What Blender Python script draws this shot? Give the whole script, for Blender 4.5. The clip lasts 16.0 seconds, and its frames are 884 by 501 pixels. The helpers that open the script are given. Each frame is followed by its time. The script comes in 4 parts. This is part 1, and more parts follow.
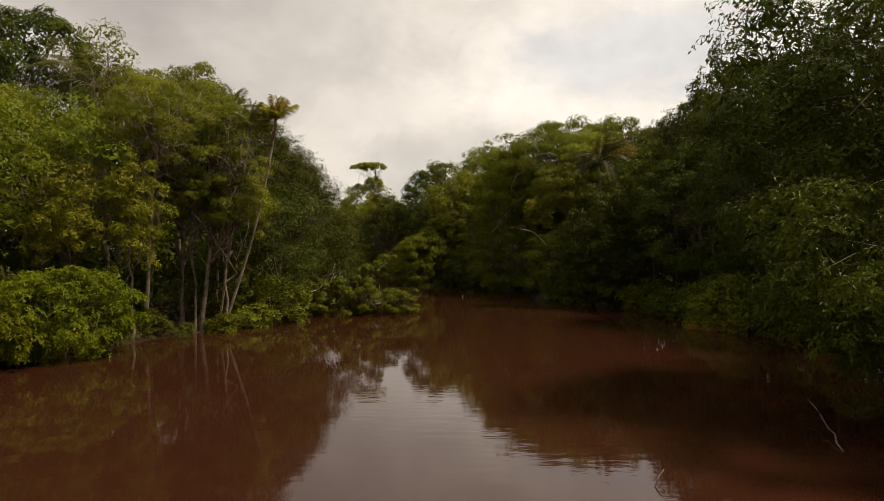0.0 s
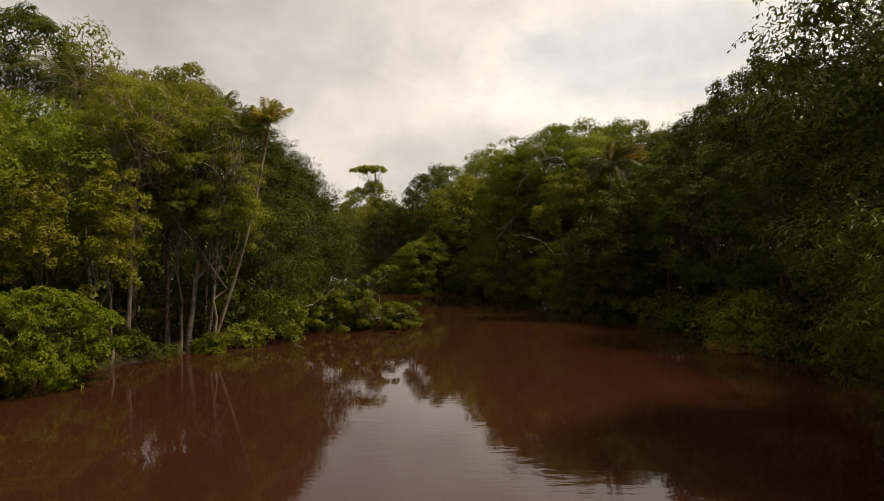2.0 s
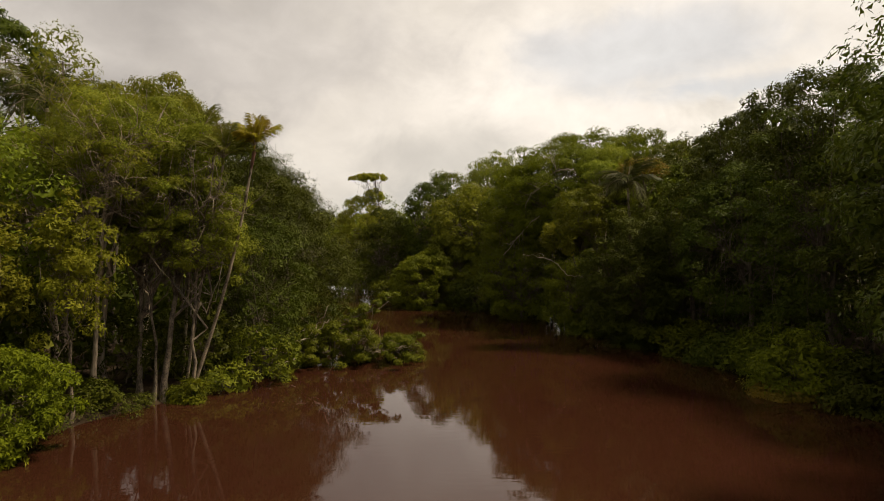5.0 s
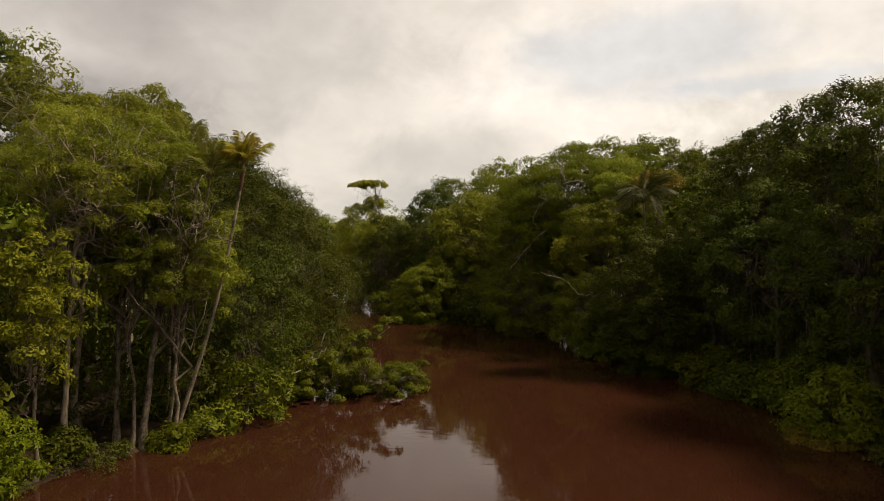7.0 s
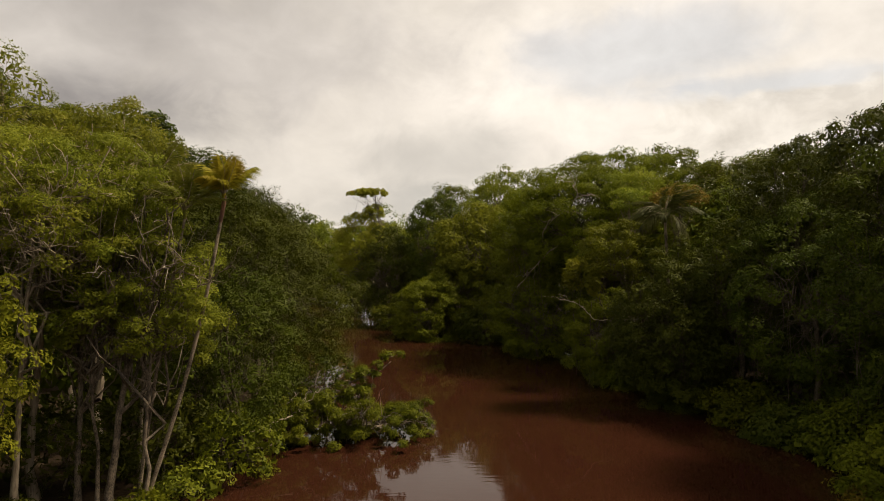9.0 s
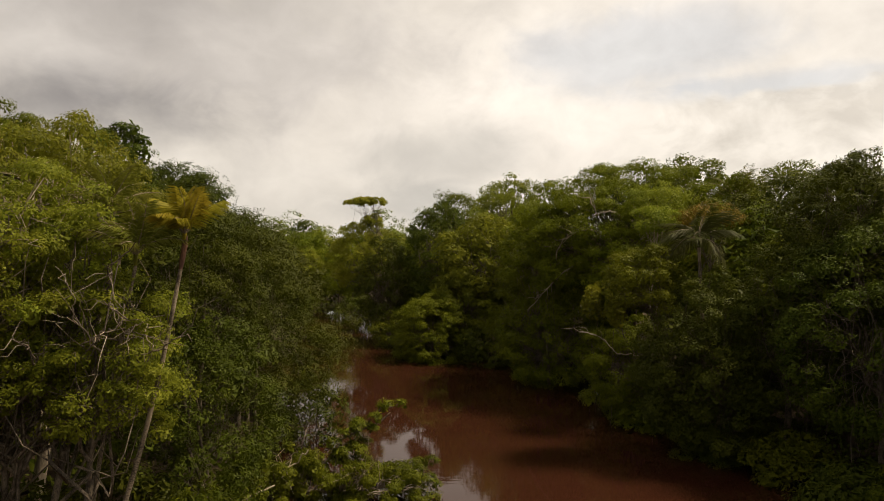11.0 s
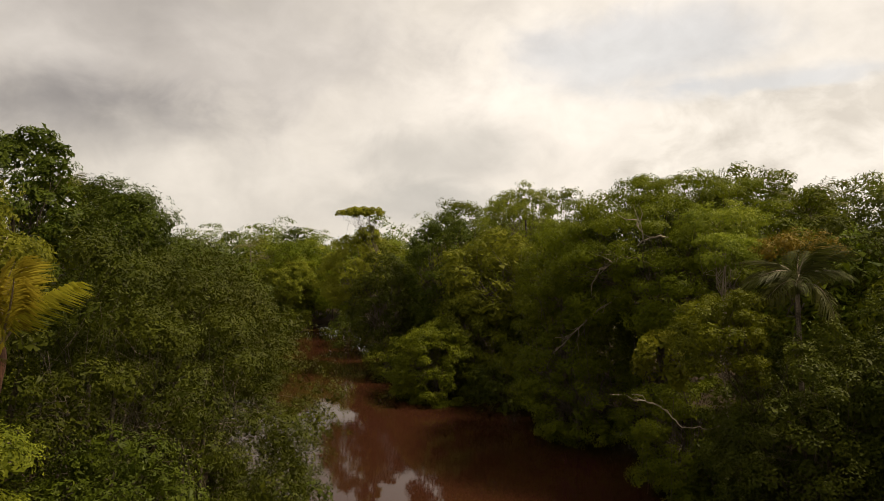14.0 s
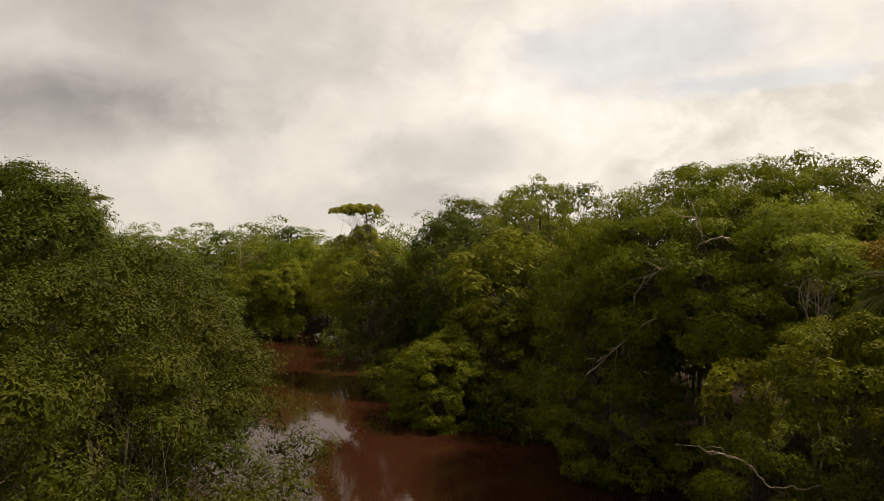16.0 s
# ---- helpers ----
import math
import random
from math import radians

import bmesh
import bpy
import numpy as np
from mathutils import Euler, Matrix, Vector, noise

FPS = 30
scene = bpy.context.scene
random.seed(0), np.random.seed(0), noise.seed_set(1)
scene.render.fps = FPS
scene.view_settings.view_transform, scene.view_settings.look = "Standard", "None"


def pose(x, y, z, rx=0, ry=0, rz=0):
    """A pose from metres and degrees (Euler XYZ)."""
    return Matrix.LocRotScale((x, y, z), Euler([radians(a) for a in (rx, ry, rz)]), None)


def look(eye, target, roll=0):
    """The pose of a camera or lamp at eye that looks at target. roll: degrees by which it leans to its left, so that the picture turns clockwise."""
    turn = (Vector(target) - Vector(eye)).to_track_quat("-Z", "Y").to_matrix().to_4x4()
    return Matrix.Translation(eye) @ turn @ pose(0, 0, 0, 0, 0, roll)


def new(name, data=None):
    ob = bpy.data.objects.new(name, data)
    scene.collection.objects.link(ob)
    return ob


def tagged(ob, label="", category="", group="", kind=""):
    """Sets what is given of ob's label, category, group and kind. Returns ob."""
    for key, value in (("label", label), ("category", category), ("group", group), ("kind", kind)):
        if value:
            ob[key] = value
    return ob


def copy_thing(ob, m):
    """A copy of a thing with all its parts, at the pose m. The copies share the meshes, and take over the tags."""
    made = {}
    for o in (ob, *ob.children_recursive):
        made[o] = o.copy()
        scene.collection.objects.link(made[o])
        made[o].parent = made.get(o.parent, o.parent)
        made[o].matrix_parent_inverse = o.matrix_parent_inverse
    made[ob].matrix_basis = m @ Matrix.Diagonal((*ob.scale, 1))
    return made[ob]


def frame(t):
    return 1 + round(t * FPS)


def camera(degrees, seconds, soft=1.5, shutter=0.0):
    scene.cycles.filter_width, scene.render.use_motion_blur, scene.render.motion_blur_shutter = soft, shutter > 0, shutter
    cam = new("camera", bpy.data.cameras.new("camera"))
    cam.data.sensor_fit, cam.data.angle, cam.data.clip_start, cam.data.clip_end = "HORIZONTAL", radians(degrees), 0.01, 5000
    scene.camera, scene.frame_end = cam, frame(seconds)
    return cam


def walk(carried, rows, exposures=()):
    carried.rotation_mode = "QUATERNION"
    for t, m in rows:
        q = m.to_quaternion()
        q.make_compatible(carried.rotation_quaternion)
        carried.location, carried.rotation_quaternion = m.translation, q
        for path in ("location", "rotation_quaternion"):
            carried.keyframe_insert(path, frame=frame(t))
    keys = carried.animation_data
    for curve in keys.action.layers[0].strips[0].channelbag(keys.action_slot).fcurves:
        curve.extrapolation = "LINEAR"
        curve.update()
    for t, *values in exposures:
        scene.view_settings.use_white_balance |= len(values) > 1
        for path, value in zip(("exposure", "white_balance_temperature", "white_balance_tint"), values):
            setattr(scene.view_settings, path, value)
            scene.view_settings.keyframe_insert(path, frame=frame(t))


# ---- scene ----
cam = camera(66.0, 16.0, 0.8)
ROLL = 0.15
# seconds, x, y, z, yaw, pitch
PATH = [
    (0.0, 0.020, 0.008, 4.294, 0.05, 0.09),
    (0.5, -0.044, 0.607, 4.426, 0.06, 0.11),
    (1.0, -0.100, 1.247, 4.591, 0.07, 0.12),
    (1.5, -0.151, 1.909, 4.782, 0.07, 0.13),
    (2.0, -0.201, 2.578, 4.996, 0.08, 0.14),
    (2.5, -0.252, 3.245, 5.227, 0.08, 0.15),
    (3.0, -0.304, 3.903, 5.473, 0.08, 0.15),
    (3.5, -0.359, 4.553, 5.732, 0.08, 0.16),
    (4.0, -0.418, 5.196, 6.002, 0.09, 0.17),
    (6.5, -0.774, 8.519, 7.525, 0.08, 0.18),
    (7.0, -0.856, 9.263, 7.866, 0.08, 0.18),
    (7.5, -0.940, 10.056, 8.219, 0.07, 0.18),
    (8.0, -1.027, 10.905, 8.585, 0.06, 0.17),
    (8.5, -1.115, 11.819, 8.964, 0.06, 0.17),
    (9.0, -1.205, 12.804, 9.353, 0.05, 0.17),
    (11.5, -1.670, 18.933, 11.377, -0.02, 0.13),
    (12.0, -1.768, 20.406, 11.766, -0.03, 0.12),
    (12.5, -1.868, 21.957, 12.135, -0.05, 0.11),
    (13.0, -1.973, 23.581, 12.474, -0.07, 0.09),
    (13.5, -2.083, 25.271, 12.773, -0.10, 0.08),
    (14.0, -2.199, 27.020, 13.021, -0.12, 0.07),
    (14.5, -2.324, 28.819, 13.203, -0.15, 0.05),
    (15.0, -2.459, 30.661, 13.270, -0.17, 0.03),
    (15.5, -2.607, 32.535, 13.290, -0.20, 0.02),
    (16.0, -2.769, 34.434, 13.285, -0.23, -0.00),
]
walk(cam, [(t, pose(x, y, z, 90 + pitch, ROLL, yaw)) for t, x, y, z, yaw, pitch in PATH],
     [(0.0, 0.0, 6900, 12), (16.0, 0.0, 6900, 12)])


# ---------------------------------------------------------------- sky and light
SUN_ELEV, SUN_AZ = 59.0, 78.0          # degrees; azimuth measured from ahead (+y) towards the right (+x)
world = bpy.data.worlds.new("overcast_sky")
scene.world = world
world.use_nodes = True
wt = world.node_tree
wt.nodes.clear()


def wnode(kind, **values):
    n = wt.nodes.new(kind)
    for key, value in values.items():
        n.inputs[key].default_value = value
    return n


def wmath(op, a, b=None, clamp=False):
    n = wt.nodes.new("ShaderNodeMath")
    n.operation, n.use_clamp = op, clamp
    for i, s in enumerate((a, b)):
        if s is None:
            continue
        if isinstance(s, (int, float)):
            n.inputs[i].default_value = s
        else:
            wt.links.new(s, n.inputs[i])
    return n.outputs[0]


def wmix(fac, a, b):
    n = wt.nodes.new("ShaderNodeMix")
    n.data_type = "RGBA"
    wt.links.new(fac, n.inputs[0])
    for i, s in ((6, a), (7, b)):
        if isinstance(s, tuple):
            n.inputs[i].default_value = (*s, 1)
        else:
            wt.links.new(s, n.inputs[i])
    return n.outputs[2]


w_out = wt.nodes.new("ShaderNodeOutputWorld")
w_bg = wt.nodes.new("ShaderNodeBackground")
w_co = wt.nodes.new("ShaderNodeTexCoord").outputs["Generated"]
w_sky = wt.nodes.new("ShaderNodeTexSky")
w_sky.sky_type = "NISHITA"
w_sky.sun_disc = False
w_sky.sun_elevation, w_sky.sun_rotation = radians(SUN_ELEV), radians(SUN_AZ)
w_skydim = wt.nodes.new("ShaderNodeVectorMath")
w_skydim.operation = "SCALE"
w_skydim.inputs["Scale"].default_value = 0.10
wt.links.new(w_sky.outputs[0], w_skydim.inputs[0])


def cloud_noise(scale, detail, rough, stretch, shift):
    m = wt.nodes.new("ShaderNodeMapping")
    m.inputs["Scale"].default_value = stretch
    m.inputs["Location"].default_value = shift
    wt.links.new(w_co, m.inputs[0])
    n = wnode("ShaderNodeTexNoise", Scale=scale, Detail=detail, Roughness=rough, Distortion=0.45)
    wt.links.new(m.outputs[0], n.inputs["Vector"])
    return n.outputs["Fac"]


def bank(px, py, wide, high, warp, ragged=0.9, soft=0.85):
    """A cloud bank round one direction of the sky, an ellipse in tangents: 1 in its middle, 0 outside, its edge ragged by the noise."""
    d = wt.nodes.new("ShaderNodeVectorMath")
    d.operation = "SUBTRACT"
    wt.links.new(w_co, d.inputs[0])
    d.inputs[1].default_value = Vector((px, 1.0, py)).normalized()
    e = wt.nodes.new("ShaderNodeVectorMath")
    e.operation = "MULTIPLY"
    wt.links.new(d.outputs[0], e.inputs[0])
    e.inputs[1].default_value = (1 / wide, 1 / wide, 1 / high)
    l = wt.nodes.new("ShaderNodeVectorMath")
    l.operation = "LENGTH"
    wt.links.new(e.outputs[0], l.inputs[0])
    r = wmath("ADD", l.outputs["Value"], wmath("MULTIPLY", wmath("SUBTRACT", warp, 0.5), ragged * 2))
    n = wt.nodes.new("ShaderNodeMapRange")
    n.interpolation_type = "SMOOTHSTEP"
    n.inputs["From Min"].default_value, n.inputs["From Max"].default_value = 1.0 + soft * 0.5, 1.0 - soft
    wt.links.new(r, n.inputs["Value"])
    return n.outputs[0]


n_big = cloud_noise(3.2, 7, 0.55, (1, 1, 1.4), (0.3, 0.0, 0.2))
n_fine = cloud_noise(8.0, 8, 0.56, (1, 1, 1.4), (1.7, 0.4, 0.0))
shade = wmath("ADD", wmath("MULTIPLY", n_big, 0.65), wmath("MULTIPLY", n_fine, 0.35))
ramp = wt.nodes.new("ShaderNodeValToRGB")
cr = ramp.color_ramp
cr.elements[0].position, cr.elements[0].color = 0.38, (0.49, 0.465, 0.425, 1)
cr.elements[1].position, cr.elements[1].color = 0.62, (0.76, 0.72, 0.65, 1)
wt.links.new(shade, ramp.inputs[0])
sky_col = ramp.outputs[0]
# bright thin cloud ahead, a grey deck with rain cloud to its left, grey folds low over the far trees, blue gaps to the right
for px, py, wide, high, colour, amount, warp in (
        (0.10, 0.22, 0.42, 0.24, (1.02, 0.965, 0.88), 0.85, n_fine),
        (0.42, 0.30, 0.42, 0.15, (1.02, 0.975, 0.90), 0.80, n_big),
        (-0.46, 0.33, 0.42, 0.15, (0.50, 0.475, 0.455), 0.80, n_fine),
        (-0.20, 0.30, 0.15, 0.06, (0.71, 0.675, 0.63), 0.60, n_fine),
        (-0.60, 0.31, 0.10, 0.05, (0.72, 0.69, 0.65), 0.60, n_fine),
        (-0.52, 0.195, 0.19, 0.060, (0.265, 0.255, 0.260), 0.85, n_fine),
        (-0.30, 0.10, 0.40, 0.11, (0.79, 0.755, 0.69), 0.80, n_big),
        (0.02, 0.140, 0.15, 0.050, (0.54, 0.525, 0.49), 0.70, n_fine),
        (-0.03, 0.065, 0.15, 0.035, (0.46, 0.455, 0.43), 0.65, n_fine)):
    sky_col = wmix(wmath("MULTIPLY", bank(px, py, wide, high, warp), amount), sky_col, colour)
for px, py, wide, high in ((0.29, 0.29, 0.17, 0.050), (0.50, 0.245, 0.13, 0.022)):
    gap = bank(px, py, wide, high, n_fine)
    sky_col = wmix(wmath("MULTIPLY", gap, 0.70), sky_col, wmix(wmath("MULTIPLY", gap, 0.80), w_skydim.outputs[0], (0.775, 0.79, 0.79)))
heap = bank(0.56, 0.155, 0.27, 0.085, n_fine, 0.8, 0.22)
puff = wt.nodes.new("ShaderNodeValToRGB")
pr = puff.color_ramp
pr.elements[0].position, pr.elements[0].color = 0.38, (0.74, 0.70, 0.63, 1)
pr.elements[1].position, pr.elements[1].color = 0.60, (1.0, 0.955, 0.87, 1)
wt.links.new(cloud_noise(11.0, 8, 0.55, (1, 1, 1.5), (0.2, 0.9, 0.4)), puff.inputs[0])
sky_col = wmix(wmath("MULTIPLY", heap, 0.9), sky_col, puff.outputs[0])
# folds and wisps in the cloud deck
billow = wmath("ADD", wmath("MULTIPLY", cloud_noise(5.5, 9, 0.56, (1, 1, 1.25), (0.6, 0.2, 0.9)), 0.6), wmath("MULTIPLY", cloud_noise(15.0, 7, 0.58, (1, 1, 1.3), (0.1, 0.5, 0.3)), 0.4))
fold = wt.nodes.new("ShaderNodeMapRange")
fold.inputs["From Min"].default_value, fold.inputs["From Max"].default_value = 0.36, 0.64
fold.inputs["To Min"].default_value, fold.inputs["To Max"].default_value = 0.90, 1.10
wt.links.new(billow, fold.inputs["Value"])
relief = wt.nodes.new("ShaderNodeVectorMath")
relief.operation = "SCALE"
wt.links.new(sky_col, relief.inputs[0])
wt.links.new(fold.outputs[0], relief.inputs["Scale"])
wt.links.new(relief.outputs[0], w_bg.inputs[0])
w_bg.inputs[1].default_value = 1.0
wt.links.new(w_bg.outputs[0], w_out.inputs[0])

sun = new("sun", bpy.data.lights.new("sun", "SUN"))
sun.data.energy, sun.data.angle, sun.data.color = 6.3, radians(10), (1.0, 0.88, 0.66)
az, el = radians(SUN_AZ), radians(SUN_ELEV)
sun.matrix_world = look((0, 0, 0), (-math.sin(az) * math.cos(el), -math.cos(az) * math.cos(el), -math.sin(el)))


# ---------------------------------------------------------------- materials
def material(name):
    m = bpy.data.materials.new(name)
    m.use_nodes = True
    m.node_tree.nodes.clear()
    return m, m.node_tree.nodes, m.node_tree.links


def leaf_material(name, low, high, glow=0.28, rough=0.5):
    """Leaves: hue and depth vary leaf by leaf and plant by plant, with some light let through."""
    m, N, L = material(name)
    out = N.new("ShaderNodeOutputMaterial")
    geo, info = N.new("ShaderNodeNewGeometry"), N.new("ShaderNodeObjectInfo")
    mix = N.new("ShaderNodeMix"); mix.data_type = "RGBA"
    mix.inputs[6].default_value, mix.inputs[7].default_value = (*low, 1), (*high, 1)
    tex, co = N.new("ShaderNodeTexNoise"), N.new("ShaderNodeTexCoord")
    tex.inputs["Scale"].default_value, tex.inputs["Detail"].default_value = 0.55, 3
    L.new(co.outputs["Object"], tex.inputs["Vector"])
    add = N.new("ShaderNodeMath"); add.operation = "MULTIPLY_ADD"
    L.new(geo.outputs["Random Per Island"], add.inputs[0])
    add.inputs[1].default_value = 0.45
    sub = N.new("ShaderNodeMath"); sub.operation = "MULTIPLY_ADD"
    L.new(tex.outputs["Fac"], sub.inputs[0])
    sub.inputs[1].default_value, sub.inputs[2].default_value = 1.2, -0.38
    L.new(sub.outputs[0], add.inputs[2])
    L.new(add.outputs[0], mix.inputs[0])
    hsv = N.new("ShaderNodeHueSaturation")
    mr = N.new("ShaderNodeMapRange")
    mr.inputs["To Min"].default_value, mr.inputs["To Max"].default_value = 0.80, 1.22
    L.new(info.outputs["Random"], mr.inputs["Value"])
    L.new(mr.outputs[0], hsv.inputs["Value"])
    mh = N.new("ShaderNodeMapRange")
    mh.inputs["To Min"].default_value, mh.inputs["To Max"].default_value = 0.485, 0.515
    L.new(info.outputs["Random"], mh.inputs["Value"])
    L.new(mh.outputs[0], hsv.inputs["Hue"])
    L.new(mix.outputs[2], hsv.inputs["Color"])
    p = N.new("ShaderNodeBsdfPrincipled")
    p.inputs["Roughness"].default_value = rough
    p.inputs["Specular IOR Level"].default_value = 0.06
    L.new(hsv.outputs[0], p.inputs["Base Color"])
    tr = N.new("ShaderNodeBsdfTranslucent")
    L.new(hsv.outputs[0], tr.inputs["Color"])
    ms = N.new("ShaderNodeMixShader")
    ms.inputs[0].default_value = glow
    L.new(p.outputs[0], ms.inputs[1]); L.new(tr.outputs[0], ms.inputs[2])
    L.new(ms.outputs[0], out.inputs[0])
    return m


def bark_material(name, dark, light, scale=6.0, stretch=0.18):
    m, N, L = material(name)
    out, p = N.new("ShaderNodeOutputMaterial"), N.new("ShaderNodeBsdfPrincipled")
    co, mp = N.new("ShaderNodeTexCoord"), N.new("ShaderNodeMapping")
    mp.inputs["Scale"].default_value = (1, 1, stretch)
    L.new(co.outputs["Object"], mp.inputs[0])
    n1, n2 = N.new("ShaderNodeTexNoise"), N.new("ShaderNodeTexNoise")
    n1.inputs["Scale"].default_value, n1.inputs["Detail"].default_value = scale * 3, 6
    n2.inputs["Scale"].default_value, n2.inputs["Detail"].default_value = scale * 0.25, 3
    L.new(mp.outputs[0], n1.inputs["Vector"]); L.new(co.outputs["Object"], n2.inputs["Vector"])
    a = N.new("ShaderNodeMath"); a.operation = "ADD"
    L.new(n1.outputs["Fac"], a.inputs[0]); L.new(n2.outputs["Fac"], a.inputs[1])
    r = N.new("ShaderNodeMapRange")
    r.inputs["From Min"].default_value, r.inputs["From Max"].default_value = 0.80, 1.20
    L.new(a.outputs[0], r.inputs["Value"])
    mix = N.new("ShaderNodeMix"); mix.data_type = "RGBA"
    mix.inputs[6].default_value, mix.inputs[7].default_value = (*dark, 1), (*light, 1)
    L.new(r.outputs[0], mix.inputs[0])
    L.new(mix.outputs[2], p.inputs["Base Color"])
    p.inputs["Roughness"].default_value = 0.85
    b = N.new("ShaderNodeBump")
    b.inputs["Strength"].default_value, b.inputs["Distance"].default_value = 0.6, 0.03
    L.new(n1.outputs["Fac"], b.inputs["Height"]); L.new(b.outputs[0], p.inputs["Normal"])
    L.new(p.outputs[0], out.inputs[0])
    return m


def water_material():
    m, N, L = material("muddy_river_water")
    out, p = N.new("ShaderNodeOutputMaterial"), N.new("ShaderNodeBsdfPrincipled")
    co = N.new("ShaderNodeTexCoord")
    silt = N.new("ShaderNodeTexNoise")
    silt.inputs["Scale"].default_value, silt.inputs["Detail"].default_value = 0.06, 4
    L.new(co.outputs["Object"], silt.inputs["Vector"])
    mix = N.new("ShaderNodeMix"); mix.data_type = "RGBA"
    mix.inputs[6].default_value, mix.inputs[7].default_value = (0.0225, 0.0076, 0.0041, 1), (0.0295, 0.0100, 0.0055, 1)
    L.new(silt.outputs["Fac"], mix.inputs[0]); L.new(mix.outputs[2], p.inputs["Base Color"])
    p.inputs["Roughness"].default_value, p.inputs["IOR"].default_value = 0.02, 1.333
    p.inputs["Specular Tint"].default_value = (1.0, 0.90, 0.77, 1)
    mp = N.new("ShaderNodeMapping")
    mp.inputs["Scale"].default_value = (0.55, 1.5, 1)
    mp.inputs["Rotation"].default_value = (0, 0, 0.12)
    L.new(co.outputs["Object"], mp.inputs[0])
    rip, patch = N.new("ShaderNodeTexNoise"), N.new("ShaderNodeTexNoise")
    rip.inputs["Scale"].default_value, rip.inputs["Detail"].default_value = 2.0, 3
    patch.inputs["Scale"].default_value, patch.inputs["Detail"].default_value = 0.09, 2
    L.new(mp.outputs[0], rip.inputs["Vector"]); L.new(co.outputs["Object"], patch.inputs["Vector"])
    r = N.new("ShaderNodeMapRange")
    r.inputs["From Min"].default_value, r.inputs["From Max"].default_value = 0.40, 0.70
    r.inputs["To Min"].default_value, r.inputs["To Max"].default_value = 0.15, 1.0
    L.new(patch.outputs["Fac"], r.inputs["Value"])
    mu = N.new("ShaderNodeMath"); mu.operation = "MULTIPLY"
    L.new(rip.outputs["Fac"], mu.inputs[0]); L.new(r.outputs[0], mu.inputs[1])
    b = N.new("ShaderNodeBump")
    b.inputs["Strength"].default_value, b.inputs["Distance"].default_value = 0.5, 0.012
    L.new(mu.outputs[0], b.inputs["Height"]); L.new(b.outputs[0], p.inputs["Normal"])
    L.new(p.outputs[0], out.inputs[0])
    return m


def ground_material():
    m, N, L = material("forest_floor_mud")
    out, p = N.new("ShaderNodeOutputMaterial"), N.new("ShaderNodeBsdfPrincipled")
    co = N.new("ShaderNodeTexCoord")
    n1, n2 = N.new("ShaderNodeTexNoise"), N.new("ShaderNodeTexNoise")
    n1.inputs["Scale"].default_value, n1.inputs["Detail"].default_value = 0.8, 6
    n2.inputs["Scale"].default_value, n2.inputs["Detail"].default_value = 9.0, 5
    L.new(co.outputs["Object"], n1.inputs["Vector"]); L.new(co.outputs["Object"], n2.inputs["Vector"])
    a = N.new("ShaderNodeMath"); a.operation = "MULTIPLY"
    L.new(n1.outputs["Fac"], a.inputs[0]); L.new(n2.outputs["Fac"], a.inputs[1])
    r = N.new("ShaderNodeValToRGB")
    r.color_ramp.elements[0].position, r.color_ramp.elements[0].color = 0.12, (0.016, 0.010, 0.006, 1)
    r.color_ramp.elements[1].position, r.color_ramp.elements[1].color = 0.42, (0.045, 0.030, 0.017, 1)
    L.new(a.outputs[0], r.inputs[0]); L.new(r.outputs[0], p.inputs["Base Color"])
    p.inputs["Roughness"].default_value, p.inputs["Specular IOR Level"].default_value = 0.95, 0.1
    b = N.new("ShaderNodeBump")
    b.inputs["Strength"].default_value, b.inputs["Distance"].default_value = 0.8, 0.06
    L.new(n2.outputs["Fac"], b.inputs["Height"]); L.new(b.outputs[0], p.inputs["Normal"])
    L.new(p.outputs[0], out.inputs[0])
    return m


M_WATER, M_GROUND = water_material(), ground_material()
M_LEAF = {
    "mid": leaf_material("leaf_mid_green", (0.046, 0.065, 0.004), (0.158, 0.174, 0.011), 0.34),
    "olive": leaf_material("leaf_olive_green", (0.070, 0.088, 0.008), (0.250, 0.262, 0.024), 0.42),
    "yellow": leaf_material("leaf_yellow_green", (0.098, 0.110, 0.006), (0.215, 0.208, 0.018), 0.36),
    "bright": leaf_material("leaf_fresh_green", (0.078, 0.098, 0.004), (0.190, 0.205, 0.012), 0.36),
    "bush": leaf_material("leaf_shrub_green", (0.048, 0.065, 0.003), (0.182, 0.198, 0.011), 0.35),
    "mangrove": leaf_material("leaf_mangrove_olive", (0.026, 0.035, 0.003), (0.076, 0.086, 0.007), 0.26),
    "pale": leaf_material("leaf_pale_yellow_green", (0.190, 0.210, 0.016), (0.360, 0.370, 0.046), 0.55),
    "dark": leaf_material("leaf_dark_green", (0.028, 0.040, 0.004), (0.090, 0.100, 0.009), 0.26),
    "brown": leaf_material("leaf_rusty_brown", (0.080, 0.068, 0.008), (0.230, 0.140, 0.018), 0.30),
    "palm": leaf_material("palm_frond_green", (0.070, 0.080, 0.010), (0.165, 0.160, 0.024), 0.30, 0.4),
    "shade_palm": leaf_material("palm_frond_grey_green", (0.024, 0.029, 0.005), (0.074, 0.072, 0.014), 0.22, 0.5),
    "gold": leaf_material("palm_frond_golden", (0.190, 0.172, 0.012), (0.430, 0.355, 0.040), 0.45, 0.4),
}
M_BARK = bark_material("grey_brown_bark", (0.030, 0.021, 0.014), (0.130, 0.100, 0.070), 9.0, 0.45)
M_PALE = bark_material("pale_bleached_bark", (0.036, 0.026, 0.018), (0.205, 0.158, 0.112), 9.0, 0.45)
